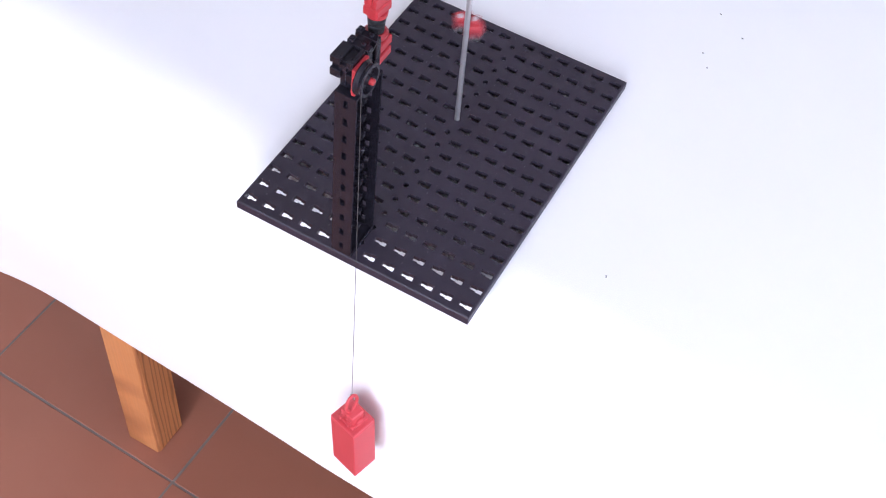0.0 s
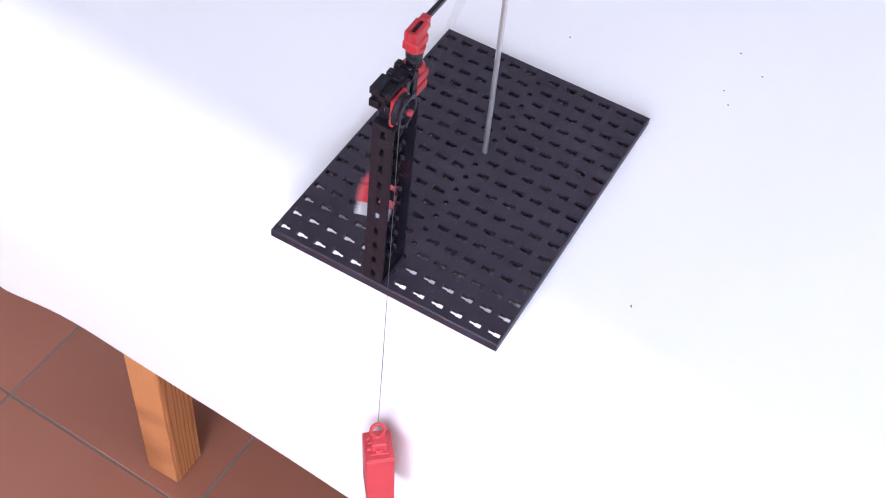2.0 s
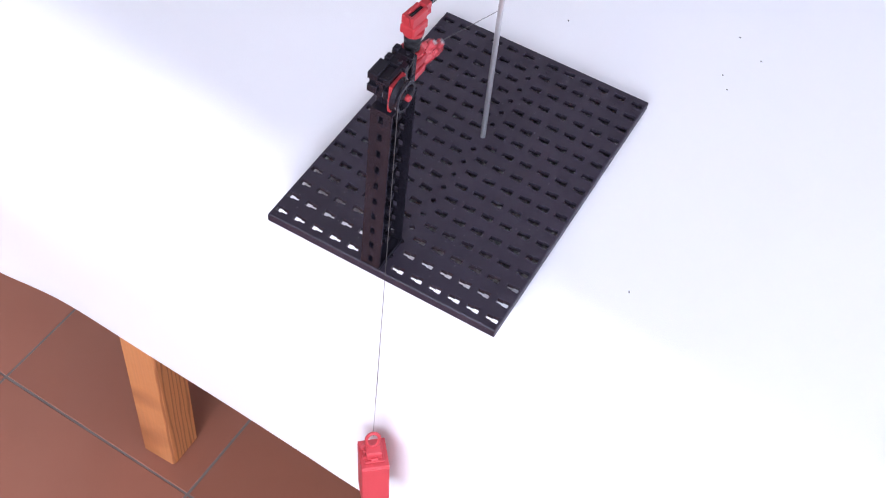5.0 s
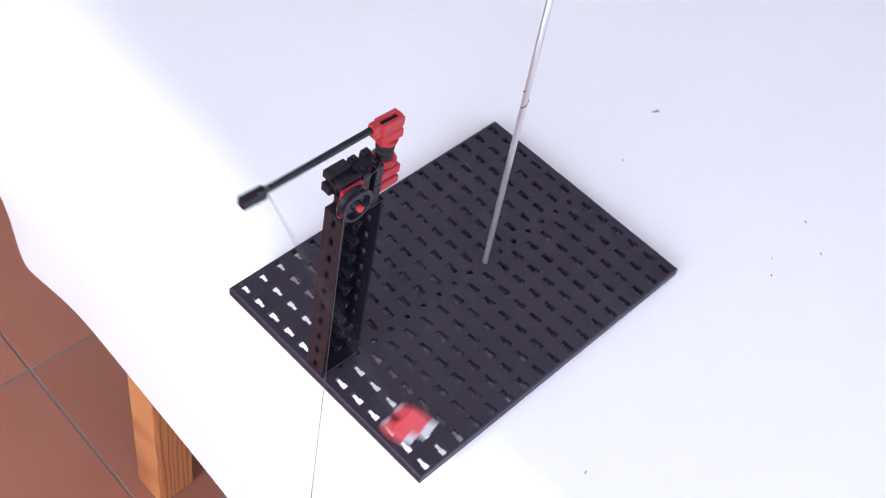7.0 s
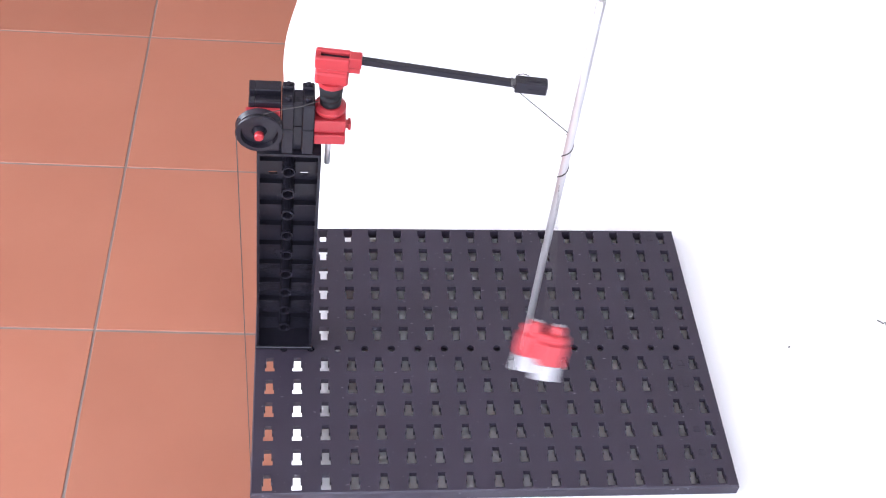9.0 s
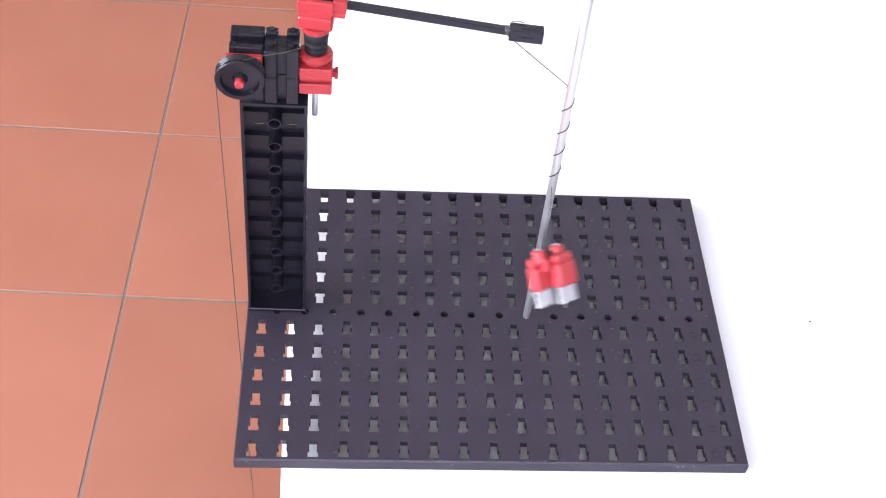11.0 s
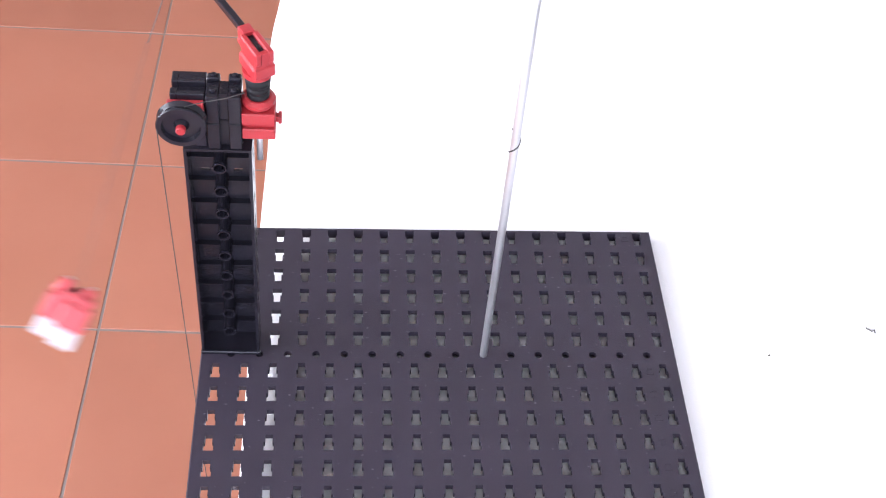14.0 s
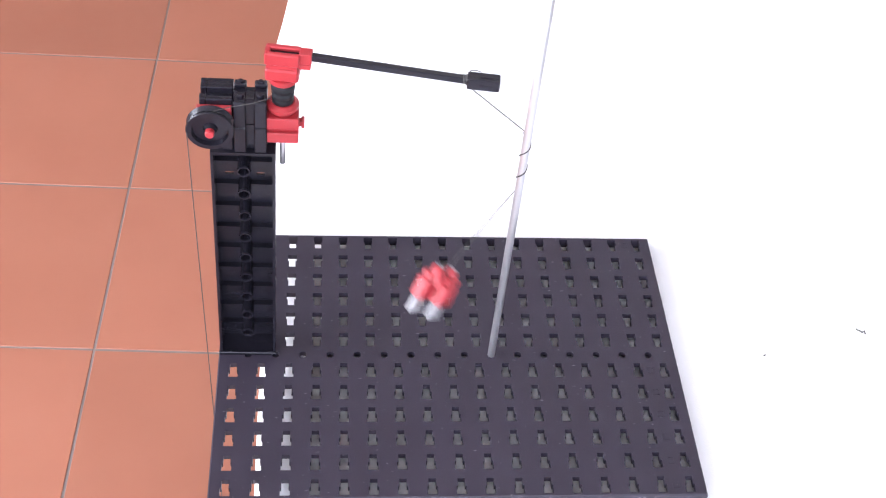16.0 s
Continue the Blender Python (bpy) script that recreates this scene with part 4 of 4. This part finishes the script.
    (13.2, 0.0218, 0.0021, 0.1620, 0.0717, -0.0174, 0.0697), (13.3, 0.0218, 0.0021, 0.1632, 0.0615, 0.0314, 0.0669),
    (13.4, -0.0047, 0.0289, 0.1575, 0.0070, 0.0666, 0.0559), (13.5, -0.0271, 0.0439, 0.1568, -0.0580, 0.0606, 0.0536),
    (13.6, -0.0375, 0.0375, 0.1605, -0.0923, 0.0335, 0.0663), (13.7, -0.0383, -0.0134, 0.1624, -0.0915, 0.0190, 0.0729),
    (13.8, -0.1423, -0.0145, 0.1632, -0.0772, -0.0112, 0.0759), (13.9, -0.1285, 0.0418, 0.1713, -0.1087, -0.0440, 0.1021),
    (14.0, -0.1415, 0.0444, 0.1741, -0.1707, -0.0459, 0.1111), (14.1, -0.1711, 0.0469, 0.1607, -0.2156, 0.0135, 0.0669),
    (14.2, -0.1735, 0.0660, 0.1591, -0.2133, 0.0940, 0.0616), (14.3, -0.1180, 0.1078, 0.1628, -0.1610, 0.1546, 0.0742),
    (14.4, -0.0828, 0.1131, 0.1615, -0.0773, 0.1720, 0.0700), (14.5, -0.0160, 0.0790, 0.1612, 0.0099, 0.1307, 0.0688),
    (14.6, 0.0115, 0.0212, 0.1604, 0.0636, 0.0382, 0.0662), (14.7, 0.0218, 0.0021, 0.1624, 0.0581, -0.0612, 0.0838),
    (14.8, 0.0218, 0.0021, 0.1606, 0.0043, -0.0814, 0.0989), (14.9, 0.0218, 0.0020, 0.1583, -0.0417, -0.0611, 0.1064),
    (15.0, 0.0218, 0.0020, 0.1557, -0.0241, 0.0266, 0.0718), (15.1, 0.0218, 0.0020, 0.1532, 0.0509, 0.0626, 0.0854),
    (15.2, 0.0218, 0.0019, 0.1506, 0.0929, 0.0304, 0.0991), (15.3, 0.0218, 0.0019, 0.1481, 0.0724, -0.0298, 0.0820),
    (15.4, 0.0218, 0.0019, 0.1455, -0.0148, -0.0697, 0.1157), (15.5, 0.0218, 0.0018, 0.1429, -0.0447, 0.0117, 0.0953),
    (15.6, 0.0219, 0.0018, 0.1402, -0.0189, 0.0481, 0.0908), (15.7, 0.0219, 0.0018, 0.1376, 0.0472, 0.0251, 0.0702),
    (15.8, 0.0219, 0.0017, 0.1349, 0.0647, -0.0361, 0.0905), (15.9, 0.0219, 0.0017, 0.1323, 0.0225, -0.0536, 0.0893),
    (16.0, 0.0219, 0.0017, 0.1293, -0.0087, -0.0053, 0.0722),
]
# seconds and the heading of the bob's cheeks in degrees
BOB_TURNS = [
    (0.0, -60), (0.5, -62), (1.0, -80), (1.5, -15), (2.0, -30), (2.5, 25), (3.0, -60), (5.5, 0), (6.0, 30), (6.5, 32), (7.0, -10), (7.5, 40), (8.0, -5), (8.5, 5), (9.0, 5),
    (11.5, 60), (12.0, 72), (12.5, 10), (13.0, -20), (14.0, 10), (14.5, 55), (15.0, 60), (15.5, 0), (16.0, 45),
]
# seconds and the way from the bob's studs to its tabs, where it leans away from its thread
BOB_LEANS = {
    0.0: (0.452, 0.092, -0.887), 0.5: (0.432, 0.153, -0.889), 1.0: (0.522, -0.149, -0.84), 1.5: (0.192, -0.717, -0.671), 3.0: (-0.184, -0.474, -0.861),
    5.5: (-0.303, 0.321, -0.897), 6.0: (0.48, 0.26, -0.84), 6.5: (-0.227, -0.212, -0.951), 7.0: (0.511, -0.46, -0.726), 8.0: (-0.521, -0.257, -0.814),
    8.5: (0.146, -0.465, -0.873), 9.0: (-0.198, -0.452, -0.87), 11.5: (0.589, -0.287, -0.756), 12.0: (0.054, -0.322, -0.945), 12.5: (0.328, -0.3, -0.896),
    13.0: (0.017, -0.269, -0.963), 15.0: (-0.63, -0.215, -0.746), 15.5: (-0.675, 0.48, -0.56), 16.0: (-0.438, -0.426, -0.792),
}
# seconds, height of the weight's eyelet, turn of the weight
WEIGHT_ROWS = [
    (0.0, -0.1735, -16), (0.5, -0.1750, -24), (1.0, -0.1735, -38), (1.5, -0.1755, -48), (2.0, -0.1740, -51), (2.5, -0.1950, -51),
    (3.0, -0.2150, -50), (5.5, -0.2150, -50), (6.7, -0.2140, -55), (7.2, -0.2340, -50), (7.8, -0.2550, -45), (13.4, -0.2560, -40),
    (14.6, -0.2980, -40), (16.0, -0.2990, -40),
]


def between(rows, t):
    """The value at t on straight lines between rows of (seconds, value)."""
    for (t0, v0), (t1, v1) in zip(rows, rows[1:]):
        if t <= t1:
            return v0 + (v1 - v0) * max(0.0, t - t0) / (t1 - t0)
    return rows[-1][1]


def hang(top, way, side):
    """A pose at top whose -z runs along way, and whose y lies near side."""
    z = -Vector(way).normalized()
    x = Vector(side).cross(z)
    x = x.normalized() if x.length > 1e-6 else Vector((1, 0, 0))
    y = z.cross(x)
    m = Matrix((x, y, z)).transposed().to_4x4()
    m.translation = top
    return m


def motions():
    axis = Vector((0.0181, 0.0080, 0.1873))
    walk(rotor, [(t, pose(*axis, 0, 0, a)) for t, a in ROTOR_ROWS])
    walk(pulley, [(t, pose(-0.0137, -0.0048, 0.1695, 0, (z + 0.1735) / 0.0098 * 57.3, 0)) for t, z, _ in WEIGHT_ROWS])
    walk(weight, [(t, pose(-0.1332, -0.0080, Z0 + z, 0, 0, a)) for t, z, a in WEIGHT_ROWS])
    body, lead_rows, strand_rows = [], [], [[] for _ in strands]
    lean = pose(-0.1125, 0, 0) @ pose(0, 0, 0, 0, LEAN, 0)
    spots = [Vector(row[4:]) for row in BOB_ROWS] + [Vector((0.0200, 0.0310, 0.0720))]
    for n, (t, ax, ay, az, bx, by, bz) in enumerate(BOB_ROWS):
        a, b = Vector((ax, ay, az)), Vector((bx, by, bz))
        # the block swings a little ahead of its thread
        ahead = spots[n + 1] - spots[max(n - 1, 0)]
        way = (b - a).normalized()
        tilted = (way + 0.25 * ahead.normalized() * min(1.0, ahead.length / 0.06)).normalized()
        tilted = Vector(BOB_LEANS.get(t, tilted)).normalized()
        b = b + (way - tilted) * 0.014
        d = b - a
        out = Vector((d.x, d.y, 0))
        heading = radians(between(BOB_TURNS, t))
        body.append((t, Matrix.Translation((0, 0, Z0)) @ hang(b, tilted, (math.cos(heading), math.sin(heading), 0))))
        tip = lean @ pose(*axis, 0, 0, between(ROTOR_ROWS, t)) @ Vector((0.0800, 0, 0.0100))
        wound = Vector((ax - 0.0222, ay - 0.002)).length < 0.003
        lead_rows.append((t, hang(tip, (Vector((0.0218, 0.0021, 0.1640)) if wound else a) - tip, out)))
        free = max(d.length - 0.017, 0.0)
        for k, rows in enumerate(strand_rows):
            rows.append((t, hang(a + d.normalized() * free * k / (len(strands) - 1), d, out)))
    walk(bob, body)
    walk(lead, lead_rows)
    for s, rows in zip(strands, strand_rows):
        walk(s, rows)
    for k, w in enumerate(wraps):
        rows = []
        for step in range(161):
            t = step * 0.1
            turns = max(0, math.floor(between(WRAP_ROWS, t) + 0.25) - 1)
            z = 0.1640 - 0.0140 * min(k, turns)
            rows.append((t, pose(0.0225, 0.0031 * (z - 0.007) / 0.24, z, 0, 0, 1.5 * k)))
        walk(w, rows)


motions()
